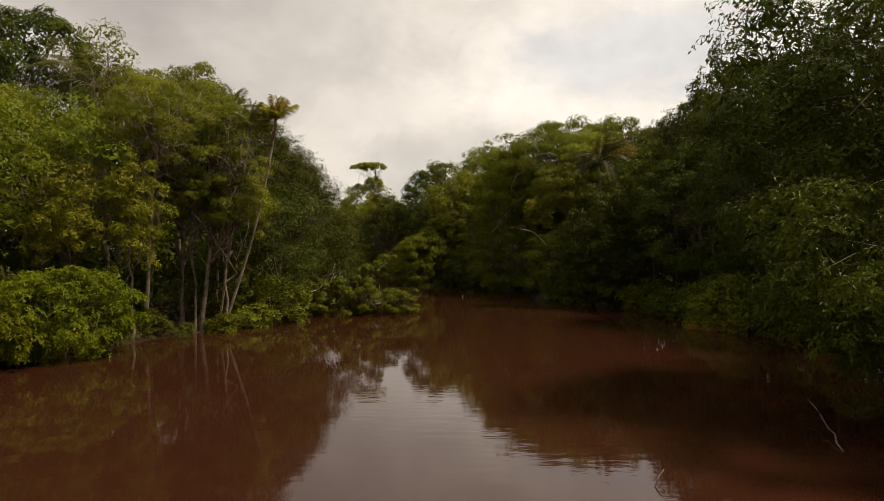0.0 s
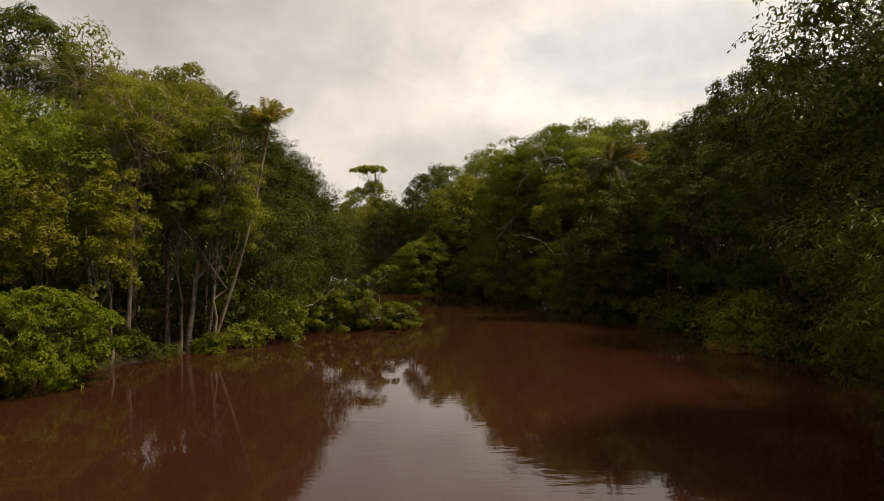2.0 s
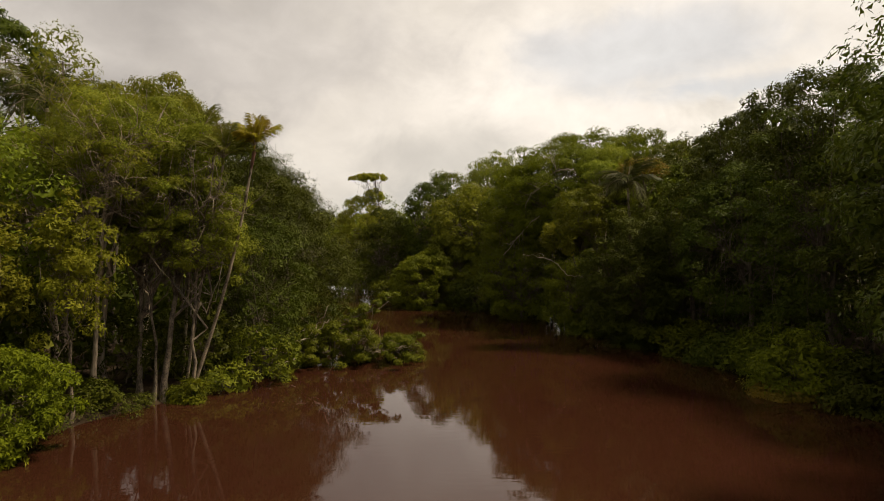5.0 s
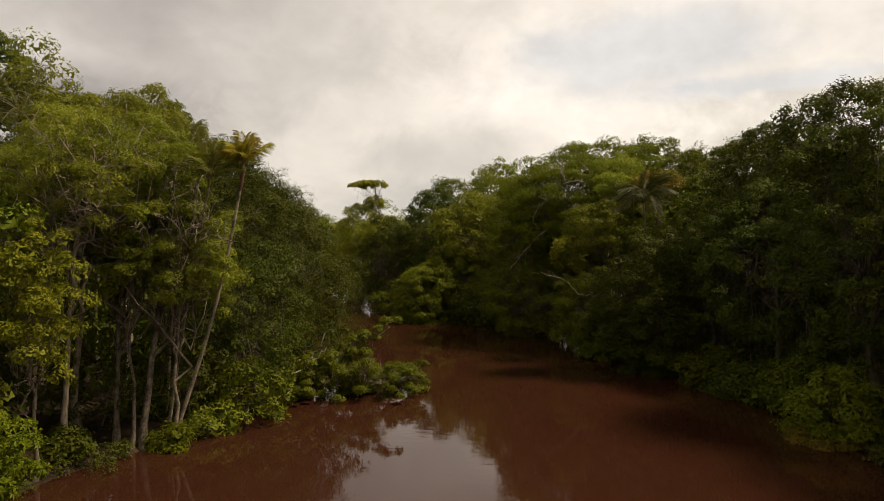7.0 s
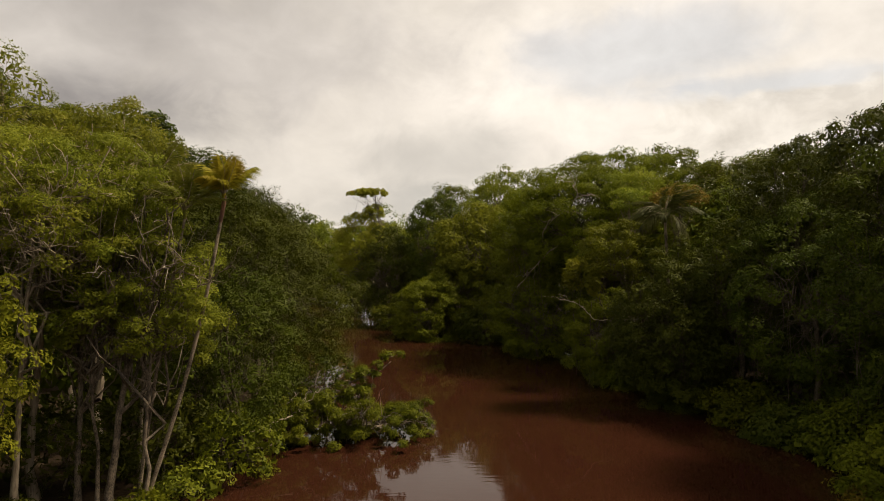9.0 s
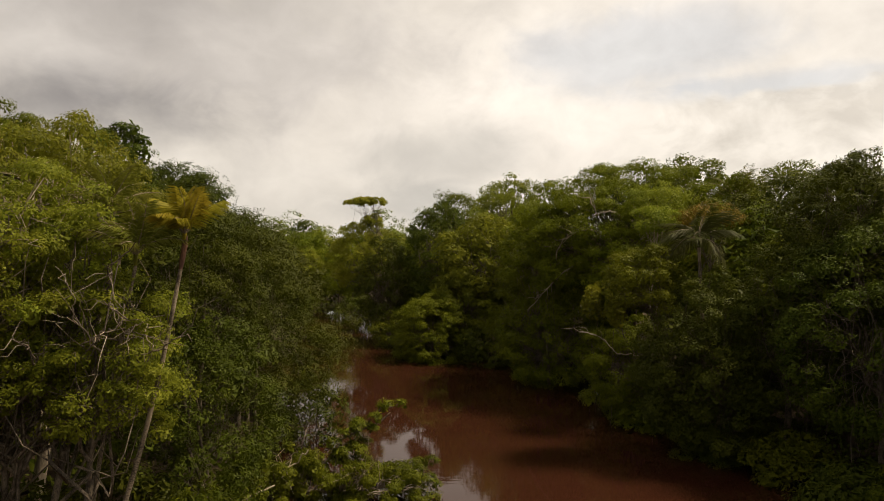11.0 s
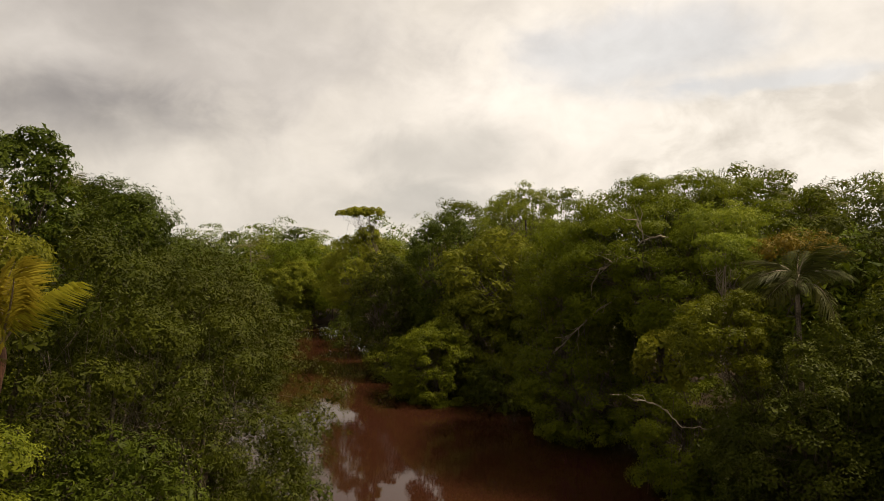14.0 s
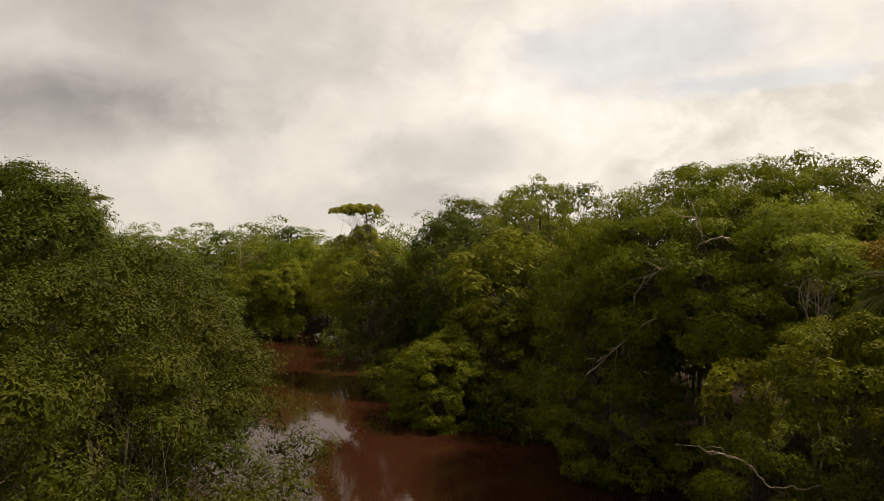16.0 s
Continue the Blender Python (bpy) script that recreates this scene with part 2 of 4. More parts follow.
M_PALM = bark_material("palm_trunk_bark", (0.050, 0.036, 0.024), (0.300, 0.235, 0.165), 6.0, 1.6)
M_SHEATH = bark_material("dry_reddish_leaf_base", (0.060, 0.024, 0.014), (0.190, 0.085, 0.045), 9.0, 0.2)
M_DEAD = bark_material("dead_wood", (0.130, 0.098, 0.068), (0.340, 0.275, 0.205))


# ---------------------------------------------------------------- mesh helpers
def mesh_object(name, verts, quads, mats, parent=None, smooth=True, kind_of=None):
    """One mesh object from arrays of vertices and faces, all of three or all of four corners."""
    me = bpy.data.meshes.new(name)
    verts, quads = np.asarray(verts, np.float32), np.asarray(quads, np.int32)
    me.vertices.add(len(verts))
    me.vertices.foreach_set("co", verts.ravel())
    me.loops.add(quads.size)
    me.loops.foreach_set("vertex_index", quads.ravel())
    me.polygons.add(len(quads))
    me.polygons.foreach_set("loop_start", np.arange(0, quads.size, quads.shape[1], dtype=np.int32))
    me.polygons.foreach_set("use_smooth", np.full(len(quads), smooth))
    for m in mats:
        me.materials.append(m)
    if kind_of is not None:
        me.polygons.foreach_set("material_index", np.asarray(kind_of, np.int32))
    me.update(calc_edges=True)
    ob = new(name, me)
    if parent:
        ob.parent = parent
    return ob


def unit(v):
    return v / np.maximum(np.linalg.norm(v, axis=-1, keepdims=True), 1e-9)


def leaf_blades(rng, tips, normals, length, width, per_tip, lift=0.25, droop=0.25, fine=False):
    """Sprays of blades round each twig tip: base, two flanks and point, folded along the midrib."""
    n = len(tips)
    ref = np.where(np.abs(normals[:, 2:3]) > 0.9, np.array([[1.0, 0, 0]]), np.array([[0, 0, 1.0]]))
    t1 = unit(np.cross(normals, ref))
    t2 = np.cross(normals, t1)
    k = np.tile(np.arange(per_tip), n)
    i = np.repeat(np.arange(n), per_tip)
    ang = 2 * np.pi * k / per_tip + rng.uniform(0, 6.28, n)[i] + rng.normal(0, 0.35, n * per_tip)
    el = rng.normal(lift, 0.35, n * per_tip)
    d = (np.cos(ang)[:, None] * t1[i] + np.sin(ang)[:, None] * t2[i]) * np.cos(el)[:, None] + normals[i] * np.sin(el)[:, None]
    s = unit(np.cross(normals[i], d) + rng.normal(0, 0.25, (n * per_tip, 3)))
    ln = (length * rng.uniform(0.65, 1.25, n * per_tip))[:, None]
    wd = ln * width * 0.5
    base = tips[i] + d * ln * 0.08
    mid = base + d * ln * 0.48 + np.array([0, 0, -1]) * ln * droop * 0.15
    tip = base + d * ln + np.array([0, 0, -1]) * ln * droop
    if fine:      # small leaves: one blunt blade of three corners
        side = base + d * ln * 0.30
        v = np.stack([side - s * wd, side + s * wd + d * ln * 0.35, tip * 0.85 + base * 0.15], 1).reshape(-1, 3)
        return v, np.arange(len(v)).reshape(-1, 3)
    up = normals[i] * wd * 0.35
    v = np.stack([base, mid + s * wd + up, tip, mid - s * wd + up], 1).reshape(-1, 3)
    return v, np.arange(len(v)).reshape(-1, 4)


def tube(points, radii, sides=6):
    """Vertices and faces of a tapered tube along a line of points."""
    p, r = np.asarray(points, float), np.asarray(radii, float)
    t = unit(np.gradient(p, axis=0))
    ref = np.array([0.31, 0.95, 0.05])
    a = unit(np.cross(t, ref)); b = np.cross(t, a)
    ang = np.arange(sides) * 2 * np.pi / sides
    ring = np.cos(ang)[None, :, None] * a[:, None] + np.sin(ang)[None, :, None] * b[:, None]
    v = (p[:, None] + ring * r[:, None, None]).reshape(-1, 3)
    j = np.arange(len(p) - 1)[:, None] * sides
    k, k1 = np.arange(sides)[None], (np.arange(sides)[None] + 1) % sides
    q = np.stack([j + k, j + k1, j + sides + k1, j + sides + k], -1).reshape(-1, 4)
    return v, q


def joined(pieces):
    vs, qs, o = [], [], 0
    for v, q in pieces:
        vs.append(v); qs.append(q + o); o += len(v)
    return np.concatenate(vs), np.concatenate(qs)


def bend(a, b, sag, rng, n=7, wobble=0.04):
    """A curved line from a to b that rises by sag in the middle, slightly crooked."""
    a, b = np.asarray(a, float), np.asarray(b, float)
    t = np.linspace(0, 1, n)[:, None]
    p = a + (b - a) * t
    p[:, 2] += sag * np.sin(np.pi * t[:, 0])
    d = np.linalg.norm(b - a)
    p[1:-1] += rng.normal(0, wobble * d, (n - 2, 3))
    return p


def empty(name, x, y, z):
    ob = new(name)
    ob.location = (x, y, z)
    ob.empty_display_size = 0.5
    return ob


def crown_clumps(rng, count, axes, hollow=0.55, low=-0.75):
    """Centres of leaf clumps in a lumpy dome, most of them near its outside."""
    out, tries = [], 0
    gap = 0.75 * (axes[0] * axes[1] * axes[2] * 8 / count) ** (1 / 3) / max(axes)
    while len(out) < count and tries < count * 40:
        tries += 1
        d = unit(rng.normal(0, 1, 3))
        if d[2] < low:
            continue
        r = hollow + (1 - hollow) * rng.uniform() ** 0.6
        lump = 1 + 0.16 * math.sin(3.1 * d[0] + 2.3 * d[1] + 1.7 * count) * math.cos(2.7 * d[2] + d[0] * 2 + count)
        p = d * r * lump * (1, 1, 0.88)
        if all(np.linalg.norm(p - q) > gap for q in out[-60:]):
            out.append(p)
        elif tries % 7 == 0:
            gap *= 0.97
    return np.array(out)


def tree(label, x, y, z0, height, radius, base, leaf="mid", clumps=40, tips=34, length=0.30, width=0.42, per_tip=6,
         lean=(0, 0), trunk=0.16, bark=None, deep=1.0, flat=0.5, seed=1, limbs=6, name="tree", category="tree", group="riverside trees",
         hollow=0.70, low=-0.7, droop=0.25, stems=1, fine=True, taper=0.0, bough=0.30, crook=0.085, puff=1.0):
    """A broadleaf tree or shrub: flared trunk, limbs that branch to every clump, and a crown of single leaves in clumps."""
    rng = np.random.default_rng(seed)
    bark = bark or M_BARK
    if fine:      # small leaves, more of them
        length, width, droop, tips = length * 0.96, max(width, 0.5) * 1.45, droop * 0.6, int(tips * 0.88)
    root = empty(name, x, y, z0)
    tagged(root, label, category, group)
    half = (height - base) / 2
    mid = np.array([lean[0], lean[1], base + half])
    axes = np.array([radius, radius * deep, half])
    c = crown_clumps(rng, clumps, axes, hollow, low)
    c[:, :2] *= (1 - taper * c[:, 2:3])
    c = c * axes + mid
    c[:, 2] = np.maximum(c[:, 2], 0.25)
    # trunk
    top = np.array([lean[0] * 0.75, lean[1] * 0.75, base + half * 1.1])
    spines = []
    for s in range(stems):
        foot = np.array([0, 0, -0.3]) if stems == 1 else np.array([*rng.normal(0, 0.35 * radius ** 0.5, 2), -0.3])
        head = top + (rng.normal(0, 0.22, 3) * radius if stems > 1 else 0)
        p = bend(foot, head, 0, rng, 9, 0.012)
        r = trunk * np.linspace(1, 0.38, 9) * rng.uniform(0.8, 1.1)
        r[0] *= 1.7; r[1] *= 1.12
        mesh_object("trunk", *tube(p, r, 8), [bark], root)
        spines.append(p)
    # limbs, each with the twigs that reach its clumps
    order = np.argsort(np.arctan2(c[:, 1] - mid[1], c[:, 0] - mid[0]))
    for li, group_ in enumerate(np.array_split(order, limbs)):
        if not len(group_):
            continue
        spine = spines[li % stems]
        cen = c[group_].mean(0)
        f = rng.uniform(max(0.45, min(0.72, 0.8 * base / (base + 1.1 * half))), 0.84)
        start = spine[int(f * 8)]
        knee = start + (cen - start) * 0.62
        line = bend(start, knee, 0.06 * radius, rng, 6, crook)
        pieces = [tube(line, trunk * np.linspace(bough, bough * 0.5, 6), 5)]
        for ci in group_:
            j = rng.integers(2, 6)
            twig = bend(line[j], c[ci], 0.05 * radius, rng, 5, crook + 0.02)
            pieces.append(tube(twig, trunk * bough * np.linspace(0.42, 0.11, 5) + 0.003, 3))
        mesh_object("limb", *joined(pieces), [bark], root)
    shell = 3.8 * radius * (radius + half)
    size = puff * math.sqrt(0.48 * shell / clumps) * rng.uniform(0.72, 1.30, len(c))
    foliage(root, rng, c, size, mid, tips, length, width, per_tip, flat, droop, leaf, 0.12 - z0, fine)
    return root


def foliage(root, rng, c, size, mid, tips, length, width, per_tip, flat, droop, leaf, lowest, fine=False):
    """The crown: every clump is a small dome shingled with leaf sprays on its upper, outer side, with older leaves inside."""
    flat = min(0.92, 0.36 + 0.55 * flat)
    axis = unit(unit(c - mid) * 0.65 + np.array([0, 0, 0.75]))
    i = np.repeat(np.arange(len(c)), tips)
    d = unit(rng.normal(0, 1, (len(i), 3)))
    along = (d * axis[i]).sum(1, keepdims=True)
    d = np.where((along < -0.15) & (rng.uniform(size=(len(i), 1)) < 0.9), d - 2 * along * axis[i], d)
    lump = 1 + 0.20 * np.sin(d @ np.array([4.1, 3.3, 2.2]) + i * 1.7) * np.cos(d @ np.array([2.7, -4.4, 3.1]) + i * 0.9)
    pts = c[i] + d * (size[i] * lump * rng.uniform(0.72, 1.12, len(i)))[:, None] * np.array([1, 1, flat])
    nrm = unit(d * 0.9 + np.array([0, 0, 0.40]) + rng.normal(0, 0.15, (len(i), 3)))
    pts[:, 2] = np.maximum(pts[:, 2], lowest)
    outer = leaf_blades(rng, pts, nrm, length, width, per_tip, 0.15, droop, fine)
    j = np.repeat(np.arange(len(c)), max(4, tips // 7))
    e = unit(rng.normal(0, 1, (len(j), 3)))
    core = c[j] + e * (size[j] * 0.5)[:, None] * np.array([1, 1, flat])
    core[:, 2] = np.maximum(core[:, 2], lowest)
    inner = leaf_blades(rng, core, unit(e + np.array([0, 0, 0.6])), length * (2.0 if fine else 1.2), 0.9 if fine else 0.55, 5, 0.1, droop, fine)
    v, q = joined([outer, inner])
    return mesh_object("crown", v, q, [M_LEAF[leaf]], root, False)


# ---------------------------------------------------------------- river, ground
LEFT = np.array([(-200, -26), (-60, -24), (10, -21), (22, -18.5), (28, -16.0), (31, -14.4), (36, -12.2), (39, -11.0), (46, -10), (55, -10), (65, -12.5), (75, -17.5),
                 (90, -26), (100, -36), (110, -52), (124, -90), (140, -150)])
RIGHT = np.array([(-200, 24), (-60, 23), (20, 21), (30, 20.5), (38, 19.2), (45, 18.6), (54, 16.5), (60, 14), (67, 12.2), (74, 10.2), (80, 8.5), (86, 2.5),
                  (90, -2.5), (97, -6), (112, -9), (131, -16), (150, -25), (163, -42), (174, -75), (184, -150)])
ISLE = (-29.5, 143, 6.5, 8.0)


def bank_distance(x, y):
    """How far inland a place is; negative in the river."""
    l, r = np.interp(y, LEFT[:, 0], LEFT[:, 1]), np.interp(y, RIGHT[:, 0], RIGHT[:, 1])
    d = np.maximum(l - x, x - r)
    d = np.where(y > 184, np.maximum(d, y - 184), d)
    d = np.where((y > 120) & (x < -20), np.maximum(np.minimum(d, 60), -8), d)
    isle = (1 - np.hypot((x - ISLE[0]) / ISLE[2], (y - ISLE[1]) / ISLE[3])) * 6
    return np.maximum(d, isle)


def ground_height(x, y):
    d = bank_distance(x, y) - 0.7
    h = np.where(d < 0, np.maximum(d * 0.45, -2.0), 0.75 * (1 - np.exp(-np.maximum(d, 0) / 2.2)) + 0.012 * np.clip(d - 6, 0, 120))
    return h + 0.10 * np.sin(x * 0.9 + 1.3 * np.sin(y * 0.31)) * np.cos(y * 0.7) * np.clip(d, 0, 1)


gx = np.concatenate([[-3000, -1500, -700, -350, -200, -140], np.arange(-110, 111, 2.2), [140, 200, 350, 700, 1500, 3000]])
gy = np.concatenate([[-3000, -1500, -600, -250, -120, -80], np.arange(-60, 230, 2.6), [260, 320, 420, 600, 1200, 3000]])
X, Y = np.meshgrid(gx, gy)
Z = ground_height(X, Y)
idx = np.arange(X.size).reshape(X.shape)
quads = np.stack([idx[:-1, :-1], idx[:-1, 1:], idx[1:, 1:], idx[1:, :-1]], -1).reshape(-1, 4)
ground = mesh_object("ground", np.stack([X, Y, Z], -1).reshape(-1, 3), quads, [M_GROUND])
tagged(ground, "dark muddy forest floor and river bed", "ground", kind="structure")
wx, wy = np.array([-190.0, -60, 0, 60]), np.array([-220.0, -60, 60, 190])
X, Y = np.meshgrid(wx, wy)
idx = np.arange(16).reshape(4, 4)
quads = np.stack([idx[:-1, :-1], idx[:-1, 1:], idx[1:, 1:], idx[1:, :-1]], -1).reshape(-1, 4)
water = mesh_object("water", np.stack([X, Y, X * 0], -1).reshape(-1, 3), quads, [M_WATER])
tagged(water, "still reddish-brown river water mirroring the sky", "river", kind="structure")

def gz(x, y):
    return float(ground_height(np.array(x), np.array(y)))


def plant(label, x, y, height, radius, base, leaf, **more):
    return tree(label, x, y, gz(x, y), height, radius, base, leaf, **more)


# ---------------------------------------------------------------- palms
def frond_mesh(rng, length, leaflets, droop, leaf_len, mat_leaf, hang=0.5):
    """One arching palm frond along +x: midrib and two rows of narrow leaflets, in one mesh."""
    n = 12
    t = np.linspace(0, 1, n)
    rib = np.stack([length * (t - 0.22 * droop * t ** 2), 0.03 * length * np.sin(t * 3), length * (0.30 * t - droop * t ** 2.1)], 1)
    pieces = [tube(rib, np.linspace(0.028, 0.006, n), 4)]
    ribs = len(pieces[0][1])
    tt = np.linspace(0.16, 0.995, leaflets)
    base = np.stack([np.interp(tt, t, rib[:, k]) for k in range(3)], 1)
    tan = unit(np.stack([np.interp(tt, t, np.gradient(rib[:, k])) for k in range(3)], 1))
    for side in (-1, 1):
        out = np.array([0, side, 0]) * 0.85 + tan * 0.62 + np.array([0, 0, 0.14])
        out = unit(out + rng.normal(0, 0.10, out.shape))
        ln = (leaf_len * (0.45 + 0.75 * np.sin(np.pi * (0.12 + 0.80 * tt))) * rng.uniform(0.8, 1.1, len(tt)))[:, None]
        wd = 0.008 + 0.020 * ln
        down = np.array([0, 0, -1.0])
        mid = base + out * ln * 0.55 + down * ln * hang * 0.18
        tip = base + out * ln + down * ln * hang
        v = np.stack([base, mid + tan * wd, tip, mid - tan * wd], 1).reshape(-1, 3)
        pieces.append((v, np.arange(len(v)).reshape(-1, 4)))
    v, q = joined(pieces)
    me_ob = mesh_object("frond", v, q, [mat_leaf, M_PALM], None, False, [1] * ribs + [0] * (len(q) - ribs))
    me = me_ob.data
    bpy.data.objects.remove(me_ob)
    return me


def palm(label, foot, crown, fronds, length, leaf="palm", droop=0.55, upright=0.7, trunk=0.10, seed=1, leaflets=34, leaf_len=0.55, hang=0.5, bow=0.0, lowest=-8, sheath=False):
    """A palm: ringed trunk, crown shaft, and single fronds."""
    rng = np.random.default_rng(seed)
    foot, crown = np.array(foot, float), np.array(crown, float)
    root = empty("palm_tree", *foot)
    tagged(root, label, "palm tree", "riverside palms")
    d = crown - foot
    t = np.linspace(0, 1, 26)
    p = d[None] * t[:, None]
    lean = np.array([d[0], d[1], 0])
    p -= lean[None] * (bow * np.sin(np.pi * t))[:, None]
    p[0, 2] -= 0.4
    r = trunk * (1.0 - 0.35 * t) * (1 + 0.05 * (np.arange(26) % 2))
    r[0] *= 1.5
    mesh_object("trunk", *tube(p, r, 8), [M_PALM], root)
    shaft = np.stack([p[-1], p[-1] + (0, 0, 0.35), p[-1] + (0, 0, 0.75)])
    mesh_object("crownshaft", *tube(shaft, np.array([trunk * 0.75, trunk * 0.8, 0.02]), 7), [M_LEAF[leaf]], root)
    if sheath:      # reddish dry leaf bases below the fronds
        wrap = p[-1] + np.outer(np.linspace(-0.75, 0.30, 7), unit(p[-1] - p[-3]))
        mesh_object("dry_sheath", *tube(wrap, trunk * np.array([0.68, 0.80, 0.95, 0.9, 1.0, 0.9, 0.4]), 8), [M_SHEATH], root)
    kinds = [frond_mesh(rng, length * s, leaflets, droop * f, leaf_len, M_LEAF[leaf], hang) for s, f in ((1.0, 0.8), (0.9, 1.1), (1.05, 0.65))]
    for k in range(fronds):
        ob = new("frond", kinds[k % 3])
        ob.parent = root
        rise = lowest + (upright * 75 - 8 - lowest) * (1 - k / fronds) + rng.uniform(-10, 12)
        turn = k * 137.5 + rng.uniform(-16, 16)
        ob.matrix_basis = Matrix.Translation(p[-1] + (0, 0, 0.3)) @ pose(0, 0, 0, rng.uniform(-20, 20), -rise, turn)
    return root


# ---------------------------------------------------------------- left bank
plant("rounded yellow-green shrub overhanging the brown water", -15.9, 28.2, 4.1, 2.7, 0.0, "bush", clumps=80, tips=50, length=0.15, width=0.48, trunk=0.06, stems=4, seed=11,
      name="shrub", category="shrub", group="bank shrubs", low=-0.9, fine=False)
plant("low leafy shrub at the water's edge", -17.6, 25.2, 2.3, 2.2, 0.0, "bush", clumps=36, tips=40, length=0.19, trunk=0.05, stems=3, seed=12, name="shrub",
      category="shrub", group="bank shrubs", low=-0.9, fine=False)
plant("slender tree hung with yellow-green climbers", -14.9, 32.6, 9.4, 1.5, 1.6, "yellow", clumps=56, tips=28, length=0.17, width=0.5, trunk=0.09, seed=13, bark=M_PALE, hollow=0.2)
plant("slender tree hung with yellow-green climbers", -17.2, 31.2, 8.4, 1.5, 1.8, "yellow", clumps=50, tips=28, length=0.17, width=0.5, trunk=0.08, seed=10, bark=M_PALE, hollow=0.2)
plant("slender tree with sparse olive crown and crooked pale limbs", -15.8, 37.2, 13.8, 3.0, 8.2, "olive", clumps=66, tips=68, length=0.13, width=0.5, trunk=0.14, seed=14, bark=M_DEAD, lean=(0.6, -0.5), fine=True, flat=0.3, bough=0.62, crook=0.15, puff=0.84, hollow=0.3)
plant("slender tree with sparse olive crown and crooked pale limbs", -15.2, 35.0, 12.4, 2.6, 7.4, "olive", clumps=45, tips=59, length=0.13, width=0.5, trunk=0.11, seed=15, bark=M_DEAD, lean=(0.2, 0.8), fine=True, flat=0.3, bough=0.62, crook=0.15, puff=0.84, hollow=0.3)
plant("tall thin-stemmed tree with olive crown", -14.0, 36.6, 13.6, 2.8, 4.5, "olive", clumps=72, tips=68, length=0.13, width=0.5, trunk=0.14, seed=16, lean=(-0.4, 1.5), fine=True, bark=M_PALE, flat=0.3, bough=0.62, crook=0.15, puff=0.84, hollow=0.3)
plant("tall thin-stemmed tree with olive crown", -12.9, 36.6, 13.8, 2.8, 4.0, "olive", clumps=72, tips=68, length=0.13, width=0.5, trunk=0.13, seed=17, lean=(0.4, 2.0), bark=M_PALE, fine=True, flat=0.3, bough=0.62, crook=0.15, puff=0.84, hollow=0.3)
plant("tall thin-stemmed tree with mid-green crown", -11.9, 36.8, 11.8, 2.0, 4.0, "olive", clumps=51, tips=63, length=0.13, width=0.5, trunk=0.10, seed=18, lean=(0.5, 1.0), fine=True, bark=M_PALE, flat=0.3, bough=0.62, crook=0.15, puff=0.84, hollow=0.3)
plant("tall thin-stemmed tree with mid-green crown", -13.3, 36.4, 9.6, 1.5, 5.0, "mid", clumps=27, tips=59, length=0.13, width=0.5, trunk=0.08, seed=19, lean=(-0.2, 0.3), fine=True, bark=M_PALE, flat=0.3, bough=0.62, crook=0.15, puff=0.84, hollow=0.3)
plant("broad olive-crowned tree with pale forking limbs", -16.5, 43.0, 15.4, 4.6, 11.0, "olive", clumps=60, tips=60, length=0.19, width=0.5, trunk=0.22, seed=20, bark=M_DEAD, fine=True, flat=0.28, limbs=8, bough=0.62, crook=0.15, puff=0.84, hollow=0.3)
plant("broad olive-crowned tree with pale forking limbs", -19.6, 39.5, 12.6, 4.2, 5.5, "olive", clumps=75, tips=41, length=0.22, trunk=0.2, seed=21, bark=M_DEAD, fine=True, flat=0.3, bough=0.62, crook=0.15, puff=0.84, hollow=0.3)
plant("bushy mid-green riverside tree", -20.0, 34.0, 11.6, 4.0, 2.5, "mid", clumps=50, tips=34, length=0.28, trunk=0.16, seed=22)
plant("tall dark-crowned rainforest tree", -30.5, 50.5, 22.2, 3.8, 13.0, "dark", clumps=90, tips=34, length=0.29, trunk=0.3, seed=23, fine=True)
plant("tall sparse tree with thin twigs against the sky", -22.2, 45.2, 18.6, 1.9, 14.4, "olive", clumps=16, tips=14, length=0.22, trunk=0.13, seed=24, bark=M_PALE)
plant("dense dark-crowned rainforest tree", -20.7, 56.5, 18.3, 2.2, 9.0, "dark", clumps=75, tips=40, length=0.25, trunk=0.2, seed=25, fine=True)
plant("olive-green rainforest tree behind the bank", -21.5, 50.0, 16.9, 3.2, 9.0, "olive", clumps=66, tips=41, length=0.22, trunk=0.2, seed=26, fine=True)
plant("olive-green rainforest tree behind the bank", -26.5, 44.0, 14.6, 4.2, 6.0, "mid", clumps=66, tips=39, length=0.24, trunk=0.2, seed=27, fine=True)
plant("spreading olive-green rainforest tree", -24.6, 70.0, 17.4, 4.0, 6.0, "mid", clumps=80, tips=50, length=0.26, trunk=0.2, seed=28, fine=True)
plant("spreading olive-green rainforest tree", -30.0, 79.0, 16.4, 4.4, 6.0, "mid", clumps=60, tips=36, length=0.28, trunk=0.2, seed=29, fine=True)
plant("dense dark-crowned rainforest tree", -26.8, 56.0, 19.4, 3.2, 9.0, "mid", clumps=80, tips=40, length=0.23, width=0.5, trunk=0.24, seed=97, fine=True, flat=0.4)
